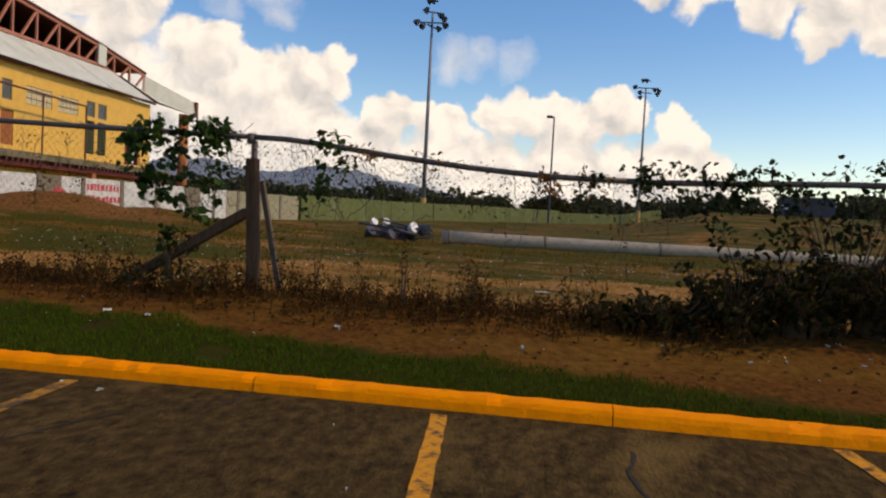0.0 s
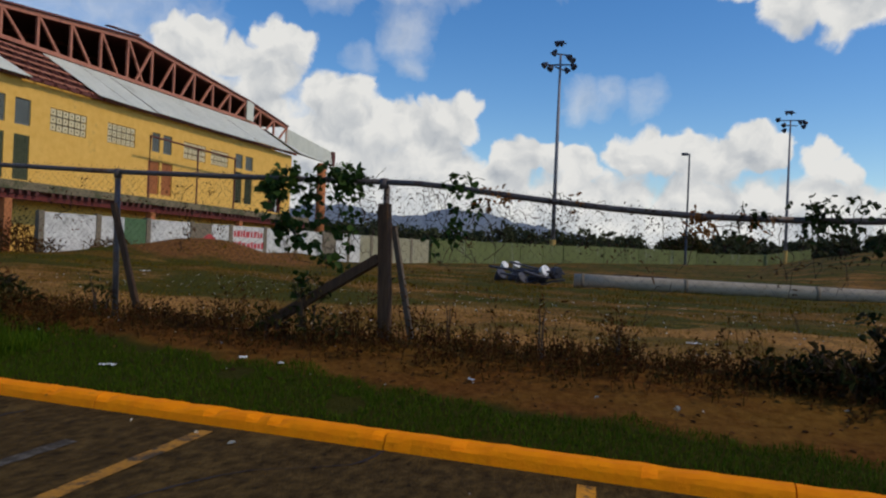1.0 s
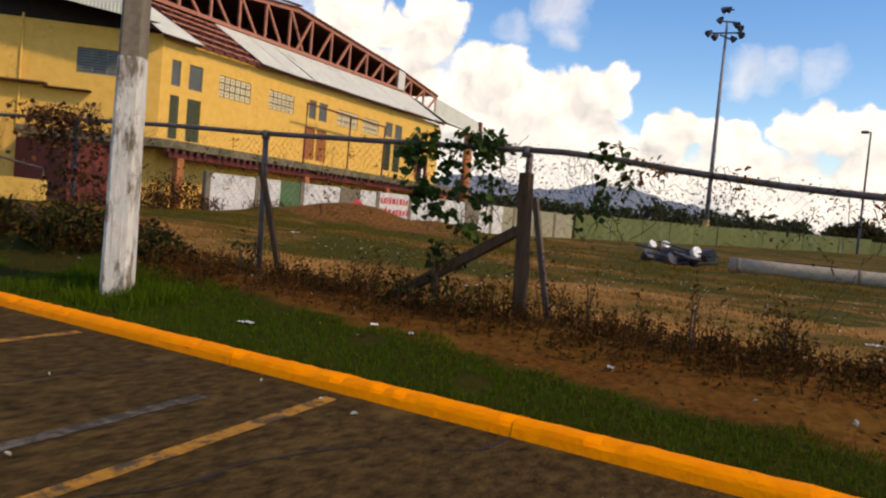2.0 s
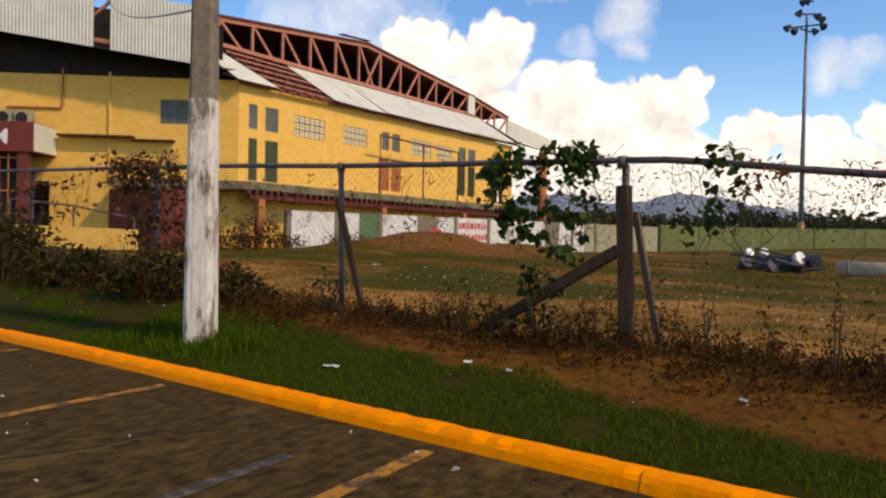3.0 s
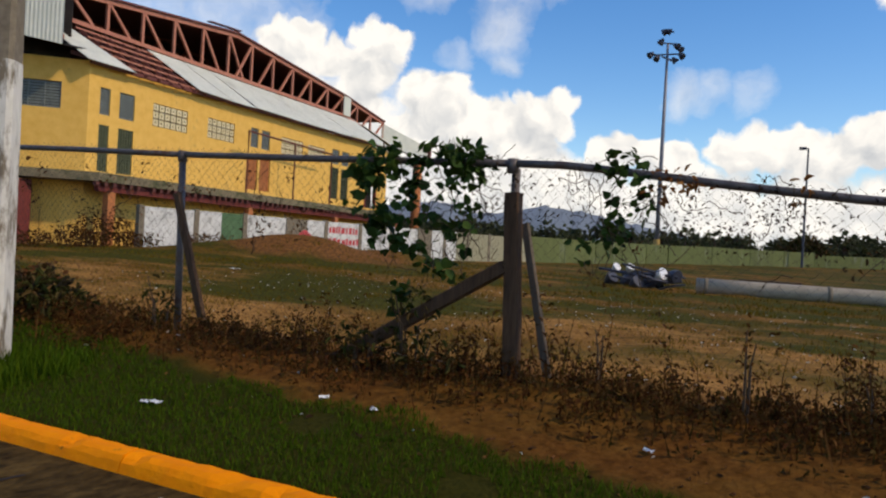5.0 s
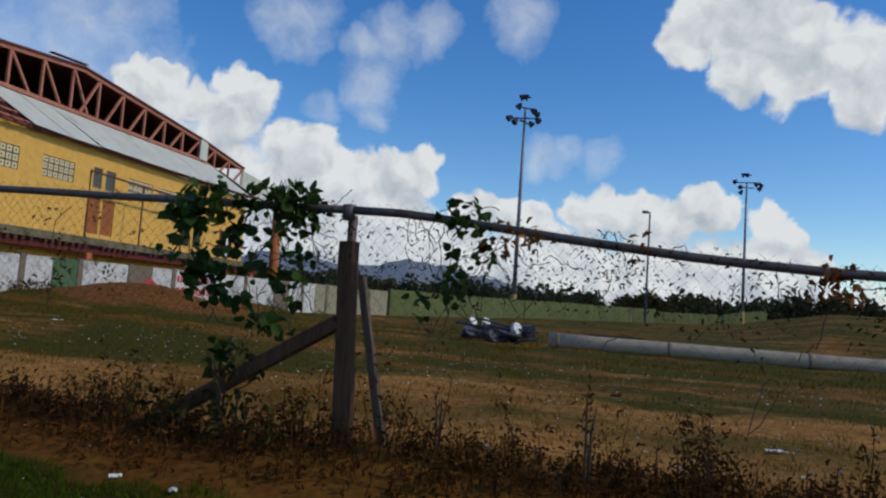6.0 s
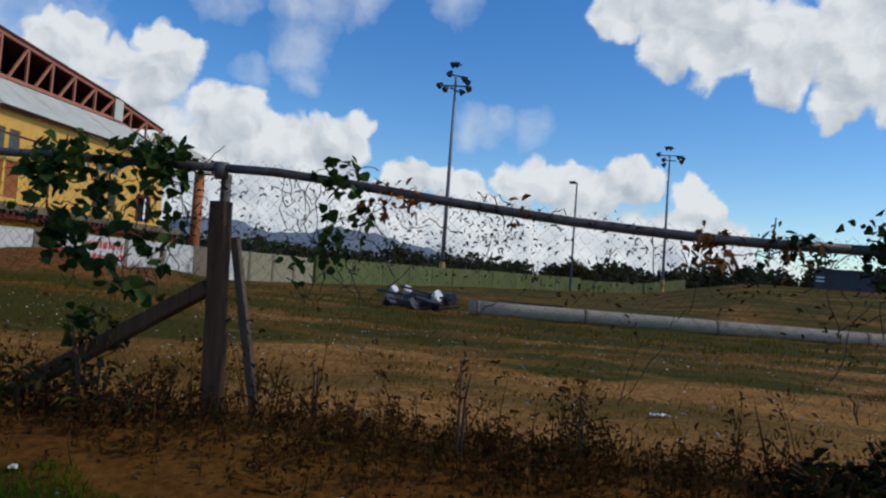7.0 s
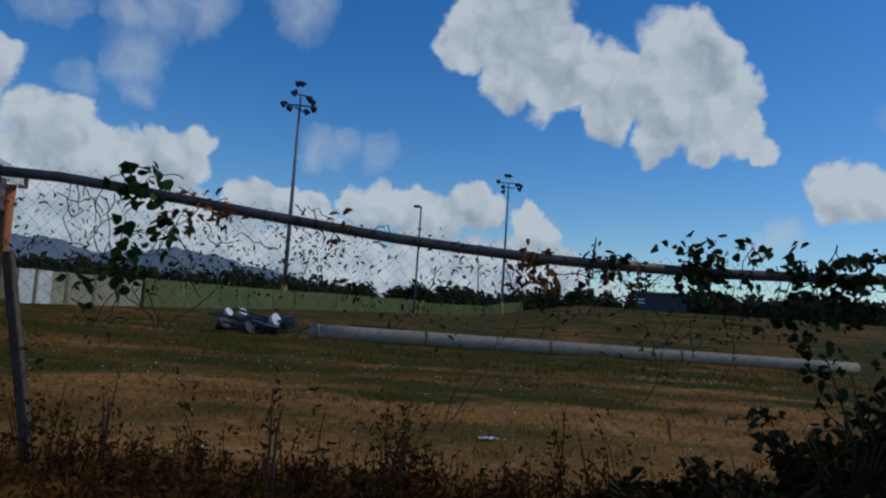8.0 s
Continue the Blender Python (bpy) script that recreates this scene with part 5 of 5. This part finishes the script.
def build_fence():
    fence = thing("chain_link_fence", "sagging rusty chain-link fence with a bent top rail", "fence")
    for a, b in ((-40, -22), (-22, -13.6), (-13.6, -5.83), (-5.83, -2.44), (-2.44, 1.3), (1.3, 4.6), (4.6, 12), (12, 20)):
        ps = [(a, FY, rail_z(a))] + [(a + (b - a) * k / 10, FY + 0.012 * math.sin(k * 1.7 + a), rail_z(a + (b - a) * k / 10)) for k in range(1, 10)] + [(b, FY, rail_z(b))]
        part("top_rail", tube(bmesh.new(), ps, 0.029, 12), M_GALV, fence, smooth=True)
    for x in (-5.83, -2.44 + 0.0, -13.6, -9.6, 4.6, 8.2, -17.5, -22, 12):
        g = float(ground_z(x, FY))
        lean = 0.05 if x == -5.83 else 0.0
        y = FY + (0.075 if x == -2.44 else 0.0)
        part("post", tube(bmesh.new(), [(x + lean * 1.2, y, g - 0.3), (x, y, rail_z(x) - 0.03)], 0.034, 12), M_GALV, fence, smooth=True)
        part("rail_clamp", tube(bmesh.new(), [(x, FY, rail_z(x) - 0.07), (x, FY, rail_z(x) + 0.035)], 0.045, 12), M_GALV, fence, smooth=True)

    # zig-zag wires, hooked into one another
    def mesh_span(x0, x1, pitch=0.088, r=0.0012):
        vs, fs = [], []
        n = int((x1 - x0) / (pitch / 1.0))
        for k in range(n + 1):
            xc = x0 + k * pitch
            top = rail_z(xc) + (0.055 + 0.012 * math.sin(k * 3.3))
            bot = float(ground_z(xc, FY)) + 0.03
            m = max(2, int((top - bot) / (pitch * 0.5)))
            base = len(vs)
            for j in range(m + 1):
                z = top - j * pitch * 0.5
                sag = 0.012 * math.sin(0.8 * xc + 2.1 * z) + 0.01 * math.sin(2.9 * xc)
                x = xc + (pitch * 0.5 if j % 2 else 0.0) + 0.006 * math.sin(4 * z + xc)
                y = FY - 0.034 + sag + (0.003 if (j + k) % 2 else -0.003)
                for q in range(3):
                    a = q * math.tau / 3
                    vs.append((x + r * math.cos(a), y + r * math.sin(a), z))
                if j:
                    i = base + 3 * (j - 1)
                    for q in range(3):
                        fs.append((i + q, i + (q + 1) % 3, i + 3 + (q + 1) % 3, i + 3 + q))
        # second set, mirrored, so that diamonds close
        for k in range(n + 1):
            xc = x0 + k * pitch
            top = rail_z(xc) + (0.055 + 0.012 * math.sin(k * 2.1 + 1))
            bot = float(ground_z(xc, FY)) + 0.03
            m = max(2, int((top - bot) / (pitch * 0.5)))
            base = len(vs)
            for j in range(m + 1):
                z = top - j * pitch * 0.5
                sag = 0.012 * math.sin(0.8 * xc + 2.1 * z) + 0.01 * math.sin(2.9 * xc)
                x = xc + (-pitch * 0.5 if j % 2 else 0.0) + 0.006 * math.sin(4 * z + xc)
                y = FY - 0.034 + sag + (-0.003 if (j + k) % 2 else 0.003)
                for q in range(3):
                    a = q * math.tau / 3
                    vs.append((x + r * math.cos(a), y + r * math.sin(a), z))
                if j:
                    i = base + 3 * (j - 1)
                    for q in range(3):
                        fs.append((i + q, i + (q + 1) % 3, i + 3 + (q + 1) % 3, i + 3 + q))
        me = mesh_from("wire_mesh", vs, fs)
        me.materials.append(M_WIRE)
        ob = new("wire_mesh", me)
        ob.parent = fence

    mesh_span(-18, -5.85)
    mesh_span(-5.8, -2.5)
    mesh_span(-2.4, 4.6)

    # thick timber post, its brace and the leaning boards
    g = float(ground_z(-2.42, FY))

    def timber(name, p, q, w, h, material, label, seed):
        rng = random.Random(seed)
        p, q = Vector(p), Vector(q)
        bm = bmesh.new()
        d = (q - p).normalized()
        side = d.cross(Vector((0, 1, 0))).normalized() * w / 2
        deep = d.cross(side).normalized() * h / 2
        rings = []
        for k in range(13):
            c = p.lerp(q, k / 12)
            ring = []
            for sx, sy in ((-1, -0.8), (-0.8, -1), (0.8, -1), (1, -0.8), (1, 0.8), (0.8, 1), (-0.8, 1), (-1, 0.8)):
                j = 1 + rng.uniform(-0.05, 0.05)
                ring.append(bm.verts.new(c + side * sx * j + deep * sy * j))
            rings.append(ring)
        for r, s in zip(rings, rings[1:]):
            for k in range(8):
                bm.faces.new((r[k], r[(k + 1) % 8], s[(k + 1) % 8], s[k]))
        bm.faces.new(rings[0])
        bm.faces.new(rings[-1][::-1])
        t = part(name, bm, material)
        return tagged(t, label, "timber post")

    timber("timber_post", (-2.335, FY - 0.02, g - 0.3), (-2.42, FY - 0.01, 1.80), 0.115, 0.11, M_WOOD, "dark weathered timber post at the fence corner", 1)
    timber("timber_brace", (-3.98, FY - 0.02, float(ground_z(-3.98, FY)) - 0.08), (-2.45, FY - 0.03, 1.25), 0.10, 0.10, M_WOOD, "dark weathered timber brace leaning against the post", 2)
    timber("leaning_board", (-2.09, FY + 0.10, g - 0.1), (-2.345, FY + 0.07, 1.58), 0.055, 0.05, M_WOOD_PALE, "grey weathered board leaning against the post", 3)
    timber("leaning_board", (-5.42, FY + 0.02, float(ground_z(-5.42, FY)) - 0.1), (-5.83, FY - 0.045, 1.74), 0.075, 0.05, M_WOOD, "dark weathered board leaning on the fence post", 4)


build_fence()


# ---- vines, weeds and grass ----
def vine(name, label, boxes, leaf, size, stems, seed, shape=(LEAF, LEAF_F), thick=0.10, hang=0.0, category="vine"):
    """boxes: (x0, x1, z0, z1, count): leaves on the fence between those limits, denser to the middle."""
    rng = np.random.default_rng(seed)
    v = thing(name, label, category)
    P = []
    for x0, x1, z0, z1, n in boxes:
        cl = max(3, n // 9)
        cx, cz = rng.uniform(x0, x1, cl), rng.uniform(z0, z1, cl)
        k = rng.integers(0, cl, n)
        x = np.clip(cx[k] + rng.normal(0, 0.055, n), x0 - 0.05, x1 + 0.05)
        z = np.clip(cz[k] + rng.normal(0, 0.055, n), z0 - 0.05, z1 + 0.06)
        P.append(np.stack([x, FY - 0.05 + rng.normal(0, thick, n), z], -1))
    P = np.concatenate(P)
    s = rng.uniform(size[0], size[1], len(P))
    t = turns(rng, len(P), 1.25)
    scatter("leaves", shape[0], shape[1], P, t, s, leaf, v, True)["kind"] = "stuff"
    bm = bmesh.new()
    for k in range(stems):
        x0, x1, z0, z1, n = boxes[int(rng.integers(0, len(boxes)))]
        x, z = rng.uniform(x0, x1), rng.uniform(z0, z1)
        a = rng.uniform(0, math.tau)
        pts = []
        for j in range(9):
            pts.append((x, FY - 0.045 + rng.normal(0, 0.012), z))
            a += rng.normal(0, 0.4)
            x, z = x + 0.035 * math.cos(a), z + 0.05 * math.sin(a) - hang * 0.02
            if z > z1 + 0.06 or z < z0 - 0.08:
                a = -a
        tube(bm, pts, 0.0032, 4)
    tagged(part("stem_tangle", bm, M_STEM, v), kind="stuff")
    return v


# vine leaves for the right end, shade painted in as darker green
L_SHADY = leaf_mat("shaded_vine_leaf", [(0.008, 0.015, 0.004), (0.018, 0.032, 0.008), (0.032, 0.052, 0.014), (0.030, 0.022, 0.010)], 0.6)
# darker copy of the tangled shrub leaf, shade put into the colour
L_SHRUB = leaf_mat("shaded_shrub_leaf", [(0.014, 0.020, 0.005), (0.030, 0.034, 0.009), (0.055, 0.030, 0.011), (0.020, 0.026, 0.006), (0.075, 0.042, 0.016)], 0.8)
L_CREEPER = leaf_mat("dark_dead_creeper", [(0.030, 0.014, 0.007), (0.095, 0.038, 0.014), (0.15, 0.064, 0.024), (0.055, 0.034, 0.012)], 0.85)
vine("vine", "leafy green vine hanging over the fence rail", [(-3.8, -3.2, 1.62, 2.14, 190), (-3.6, -3.05, 1.28, 1.65, 110), (-3.05, -2.66, 1.72, 2.10, 110), (-2.9, -2.7, 1.4, 1.75, 34), (-3.75, -2.7, 2.0, 2.12, 80), (-3.3, -2.9, 0.9, 1.3, 36)], L_GREEN, (0.04, 0.10), 60, 31, thick=0.07)
vine("vine", "small leafy green vine on the fence wire", [(-1.75, -1.4, 1.9, 2.02, 44), (-1.95, -1.35, 1.62, 1.92, 44), (-1.9, -1.5, 1.30, 1.6, 34)], L_GREEN, (0.035, 0.08), 26, 32, thick=0.04)
L_TENDRIL = leaf_mat("dark_dry_tendril", [(0.020, 0.014, 0.010), (0.045, 0.028, 0.016), (0.085, 0.045, 0.022), (0.030, 0.022, 0.014)], 0.85)
vine("vine", "wilted brown vine tangled in the fence wire", [(-2.4, -1.4, 1.55, 1.95, 170), (-1.5, -0.7, 1.45, 1.88, 250), (-0.8, 0.0, 1.40, 1.80, 250), (0.0, 0.7, 1.42, 1.73, 180), (0.6, 1.9, 1.36, 1.73, 330), (-2.75, -2.4, 1.6, 2.0, 90)], L_TENDRIL, (0.014, 0.039), 22, 33, (TENDRIL, CURL_F), 0.012, 1.0)
vine("vine", "dry orange leaves caught below the rail", [(-1.38, -1.05, 1.78, 1.90, 44), (0.51, 0.65, 1.62, 1.80, 70), (-0.56, -0.45, 1.80, 1.84, 10), (0.95, 1.1, 1.48, 1.72, 20)], leaf_mat("orange_dead_leaf", [(0.30, 0.13, 0.04), (0.20, 0.08, 0.03), (0.38, 0.20, 0.08)], 0.8), (0.035, 0.075), 3, 34, (CURL, CURL_F), 0.03)
vine("vine", "vine along the top rail with shade painted into its leaves", [(0.85, 1.5, 1.62, 1.80, 60), (1.4, 2.1, 1.56, 1.86, 110), (2.0, 3.0, 1.42, 1.90, 220), (3.0, 4.4, 1.3, 1.95, 420), (1.8, 4.4, 0.85, 1.5, 260), (1.5, 3.2, 1.66, 1.86, 240)], L_SHADY, (0.025, 0.065), 30, 35, thick=0.05)
vine("vine", "brown dead creeper matted on the fence", [(-10.8, -8.9, 2.0, 2.40, 480), (-10.3, -8.8, 0.9, 2.0, 460), (-10.0, -7.6, 0.3, 0.9, 900)], L_CREEPER, (0.035, 0.085), 420, 36, thick=0.16)
vine("vine", "dark creeper hanging from the fence", [(-13.2, -11.4, 1.5, 2.3, 90), (-15.5, -13.3, 0.5, 2.3, 220)], L_BROWN, (0.04, 0.085), 110, 37, thick=0.12)
vine("vine", "sparse dry tendrils on the fence wire", [(-5.7, -3.8, 1.3, 2.05, 150), (-8.3, -5.9, 1.3, 2.1, 150), (-2.4, 1.5, 0.9, 1.5, 90)], L_BROWN, (0.02, 0.05), 14, 38, (CURL, CURL_F), 0.012, 1.0)


def shrub(name, label, blobs, leaf, size, seed, stems=40, shape=(CURL, CURL_F)):
    """blobs: (x, y, rx, ry, height, count)."""
    rng = np.random.default_rng(seed)
    s = thing(name, label, "shrub")
    P, bm = [], bmesh.new()
    for x, y, rx, ry, h, n in blobs:
        g = float(ground_z(x, y))
        u = rng.normal(size=(n, 3))
        u /= np.linalg.norm(u, axis=1)[:, None]
        r = rng.uniform(0.25, 1, n) ** 0.45 * (1 + 0.3 * np.sin(5 * u[:, 0] + 3 * u[:, 2] + x))
        p = u * r[:, None] * (rx, ry, h * 0.5) + (x, y, g + h * 0.46)
        p[:, 2] = np.maximum(p[:, 2], g + 0.02)
        P.append(p)
        for k in range(max(2, stems * n // 2500)):
            a = rng.uniform(0, math.tau)
            q = (x + rx * 0.8 * math.cos(a), y + ry * 0.8 * math.sin(a), g + h * rng.uniform(0.4, 1.05))
            tube(bm, [(x + rx * 0.3 * math.cos(a), y + ry * 0.3 * math.sin(a), g - 0.05), ((x + q[0]) / 2, (y + q[1]) / 2, g + h * 0.5), q], [0.012, 0.008, 0.004], 5)
    P = np.concatenate(P)
    scatter("leaves", shape[0], shape[1], P, turns(rng, len(P), 1.3), rng.uniform(size[0], size[1], len(P)), leaf, s, True)["kind"] = "stuff"
    tagged(part("branch_tangle", bm, M_STEM, s), kind="stuff")
    return s


shrub("shrub", "tangled shrub grown into the fence with leaves darkened for shade", [(1.75, 2.1, 0.45, 0.4, 0.32, 500), (2.3, 2.15, 0.5, 0.4, 0.50, 800), (2.9, 2.2, 0.5, 0.45, 0.62, 1000), (3.6, 2.25, 0.6, 0.5, 0.72, 1000), (4.5, 2.3, 0.7, 0.5, 0.9, 800), (5.6, 2.3, 0.8, 0.5, 1.1, 600), (2.5, 2.25, 0.45, 0.2, 0.95, 110), (3.3, 2.3, 0.6, 0.25, 1.25, 240), (1.25, 2.1, 0.35, 0.3, 0.24, 260)], L_SHRUB, (0.04, 0.11), 41, 260)
shrub("shrub", "dark bush by the fence far along", [(-13.3, 1.8, 1.1, 0.6, 1.15, 1500), (-15.8, 1.9, 1.4, 0.7, 1.35, 1200), (-11.4, 2.0, 0.8, 0.5, 0.6, 800), (-9.3, 1.95, 0.9, 0.45, 0.55, 1100), (-7.7, 2.1, 0.7, 0.35, 0.40, 700)], L_DARKMIX, (0.05, 0.13), 42, 160)
shrub("shrub", "dark round bush behind the outfield wall", [(-1.2, 112, 2.9, 2.0, 4.6, 700), (0.9, 112.5, 2.0, 1.6, 3.8, 350), (-3.0, 112.5, 1.6, 1.4, 3.6, 300)], L_DARKMIX, (0.35, 0.8), 44, 60)
shrub("shrub", "low green weeds before the gymnasium wall", [(-25.8, 16.6, 1.0, 0.8, 1.5, 600), (-24.6, 14.9, 1.2, 0.8, 0.9, 500), (-26.2, 18.2, 0.8, 0.6, 1.5, 400), (-23.0, 16.2, 1.0, 0.8, 0.6, 300), (-23.6, 12.4, 1.0, 0.8, 0.6, 300), (-22.4, 19.2, 1.2, 0.9, 0.6, 300)], L_WEED, (0.07, 0.16), 43)


def weeds(name, label, n, xr, yr, hr, leaf, seed, per=9, bare=None):
    """Upright dry stalks with small leaves."""
    rng = np.random.default_rng(seed)
    x = rng.uniform(*xr, n)
    cl = rng.uniform(*xr, max(4, n // 12))
    pick = rng.random(n) < 0.75
    x = np.where(pick, cl[rng.integers(0, len(cl), n)] + rng.normal(0, 0.10, n), x)
    y = yr[0] + (yr[1] - yr[0]) * np.clip(rng.normal(0.5, 0.22, n), 0, 1)
    h = rng.uniform(*hr, n) * np.where(rng.random(n) < 0.15, 1.5, 1.0)
    g = ground_z(x, y)
    lx, ly = rng.normal(0, 0.12, n) * h, rng.normal(0, 0.10, n) * h
    w = thing(name, label, "weeds", kind="stuff")
    scatter("stalks", BLADE, BLADE_F, np.stack([x, y, g - 0.02], -1), turns(rng, n, 0.25), np.stack([np.full(n, 0.011), h * 0.35, h * 1.05], -1), leaf, w)
    k = np.repeat(np.arange(n), per)
    f = rng.uniform(0.12, 1.0, len(k))
    p = np.stack([x[k] + lx[k] * f + rng.normal(0, 0.022, len(k)), y[k] + ly[k] * f + rng.normal(0, 0.022, len(k)), g[k] + h[k] * f], -1)
    scatter("weed_leaves", CURL, CURL_F, p, turns(rng, len(k), 1.2), rng.uniform(0.018, 0.05, len(k)), leaf, w)


weeds("dry_weeds", "dry reddish-brown weeds along the fence foot", 2200, (-8.0, 2.4), (1.5, 2.7), (0.05, 0.22), L_WEED, 51, 6)
weeds("dry_weeds", "taller dry stalks standing in the fence", 110, (-4.6, 2.4), (2.1, 2.75), (0.25, 0.55), L_WEED, 52, 12)
weeds("dry_weeds", "dry weeds at the foot of the far fence", 700, (-16, -8), (1.5, 2.8), (0.12, 0.5), L_WEED, 53)
shrub("weed_plant", "slender dark green weed by the fence", [(-0.75, 2.1, 0.07, 0.07, 0.70, 50), (-1.75, 2.5, 0.10, 0.1, 0.45, 40), (-0.05, 2.2, 0.10, 0.1, 0.35, 40)], L_WEED, (0.02, 0.05), 54, 120)
shrub("weed_plant", "small green weeds around the timber brace", [(-3.2, 2.2, 0.22, 0.12, 0.7, 90), (-3.6, 2.15, 0.3, 0.15, 0.35, 110), (-5.9, 2.2, 0.22, 0.15, 0.5, 70), (-3.0, 2.05, 0.3, 0.15, 0.3, 90)], L_DARKMIX, (0.04, 0.09), 55, 160)


def grass(name, label, n, xr, yr, hr, width, leaf, seed, power=1.0, tuft=0.0, keep=None):
    rng = np.random.default_rng(seed)
    x = rng.uniform(*xr, n)
    y = yr[0] + (yr[1] - yr[0]) * rng.random(n) ** power
    if tuft:
        m = n // 14
        tx, ty = rng.uniform(*xr, m), yr[0] + (yr[1] - yr[0]) * rng.random(m) ** power
        k = rng.integers(0, m, n)
        x, y = tx[k] + rng.normal(0, tuft, n), ty[k] + rng.normal(0, tuft, n)
    if keep:
        ok = keep(x, y)
        x, y = x[ok], y[ok]
        n = len(x)
    h = rng.uniform(*hr, n)
    ob = scatter(name, BLADE, BLADE_F, np.stack([x, y, ground_z(x, y) - 0.012], -1), turns(rng, n, 0.45), np.stack([width * rng.uniform(0.5, 1.1, n), h * rng.uniform(0.1, 0.7, n), h], -1), leaf)
    return tagged(ob, label, "grass", kind="stuff")


def lawn_edge(x, y):
    edge = 1.0 - 0.13 * (x + 0.5) + 0.09 * np.sin(1.7 * x) + 0.07 * np.sin(4.3 * x + 1) + 0.05 * np.sin(11 * x)
    worn = np.sin(3.1 * x + 2.0 * y) * np.sin(2.3 * y - 1.7 * x) > 0.35 - 0.6 * np.clip((x + 8.5) / 2, 0, 1) * 2
    return (y < edge) & worn


grass("lawn_grass", "short green grass strip behind the kerb", 92000, (-13, 5.5), (0.275, 1.9), (0.025, 0.075), 0.009, L_GRASS, 61, keep=lawn_edge)
grass("lawn_grass", "taller green grass tufts at the pole foot", 2600, (-7.6, -5.6), (0.45, 1.3), (0.08, 0.2), 0.014, L_GRASS, 62, tuft=0.07)
grass("field_grass", "low dry grass tufts in the field", 26000, (-16, 10), (2.6, 16), (0.03, 0.10), 0.012, L_FIELD, 63, 1.3, tuft=0.10)
grass("field_grass", "dry grass around the fallen mast", 18000, (-26, 18), (12, 34), (0.05, 0.16), 0.028, L_FIELD, 64, 1.0, tuft=0.22)
grass("kerb_weeds", "tiny grass growing in the kerb gutter", 500, (-8, 4), (-0.02, 0.035), (0.015, 0.04), 0.008, L_GRASS, 65, tuft=0.03)


def litter(seed=71):
    rng = np.random.default_rng(seed)
    n = 1000
    x = rng.uniform(-12, 8, n)
    y = np.where(rng.random(n) < 0.035, rng.uniform(-3.5, 0.0, n), rng.uniform(1.1, 14.0, n))
    z = np.where(y < 0.05, 0.008, ground_z(x, y) + 0.012)
    ob = scatter("litter", CURL, CURL_F, np.stack([x, y, z], -1), turns(rng, n, 0.3), rng.uniform(0.02, 0.055, n), M_LITTER)
    tagged(ob, "pale dry leaves and scraps on the ground", "litter", kind="stuff")
    m = 700
    x, y = rng.uniform(-10, 5, m), rng.uniform(0.9, 2.4, m)
    ob = scatter("leaf_litter", CURL, CURL_F, np.stack([x, y, ground_z(x, y) + 0.01], -1), turns(rng, m, 0.3), rng.uniform(0.02, 0.06, m), L_BROWN)
    tagged(ob, "brown fallen leaves along the fence", "litter", kind="stuff")


litter()


def paper_scrap(x, y, size, turn, label):
    """A crumpled sheet lying on the soil."""
    rng = random.Random(int(turn))
    bm = bmesh.new()
    n = 6
    vs = [[bm.verts.new(((i / n - 0.5) * size, (j / n - 0.5) * size * 0.55, rng.uniform(0.0, 0.022))) for i in range(n + 1)] for j in range(n + 1)]
    for j in range(n):
        for i in range(n):
            bm.faces.new((vs[j][i], vs[j][i + 1], vs[j + 1][i + 1], vs[j + 1][i]))
    ob = part("paper_scrap", bm, M_REFLECTOR)
    ob.matrix_world = pose(x, y, float(ground_z(x, y)) + 0.012, 0, 0, turn)
    tagged(ob, label, "litter", "scraps of paper on the soil")


for x, y, size, turn in ((0.55, 3.95, 0.15, 25), (-3.4, 1.42, 0.07, 70), (-2.95, 1.35, 0.08, 130), (-4.45, 0.85, 0.14, 10), (-13.0, 10.8, 0.25, 40), (-1.2, 1.5, 0.06, 160)):
    paper_scrap(x, y, size, turn, "crumpled white paper scrap on the soil")
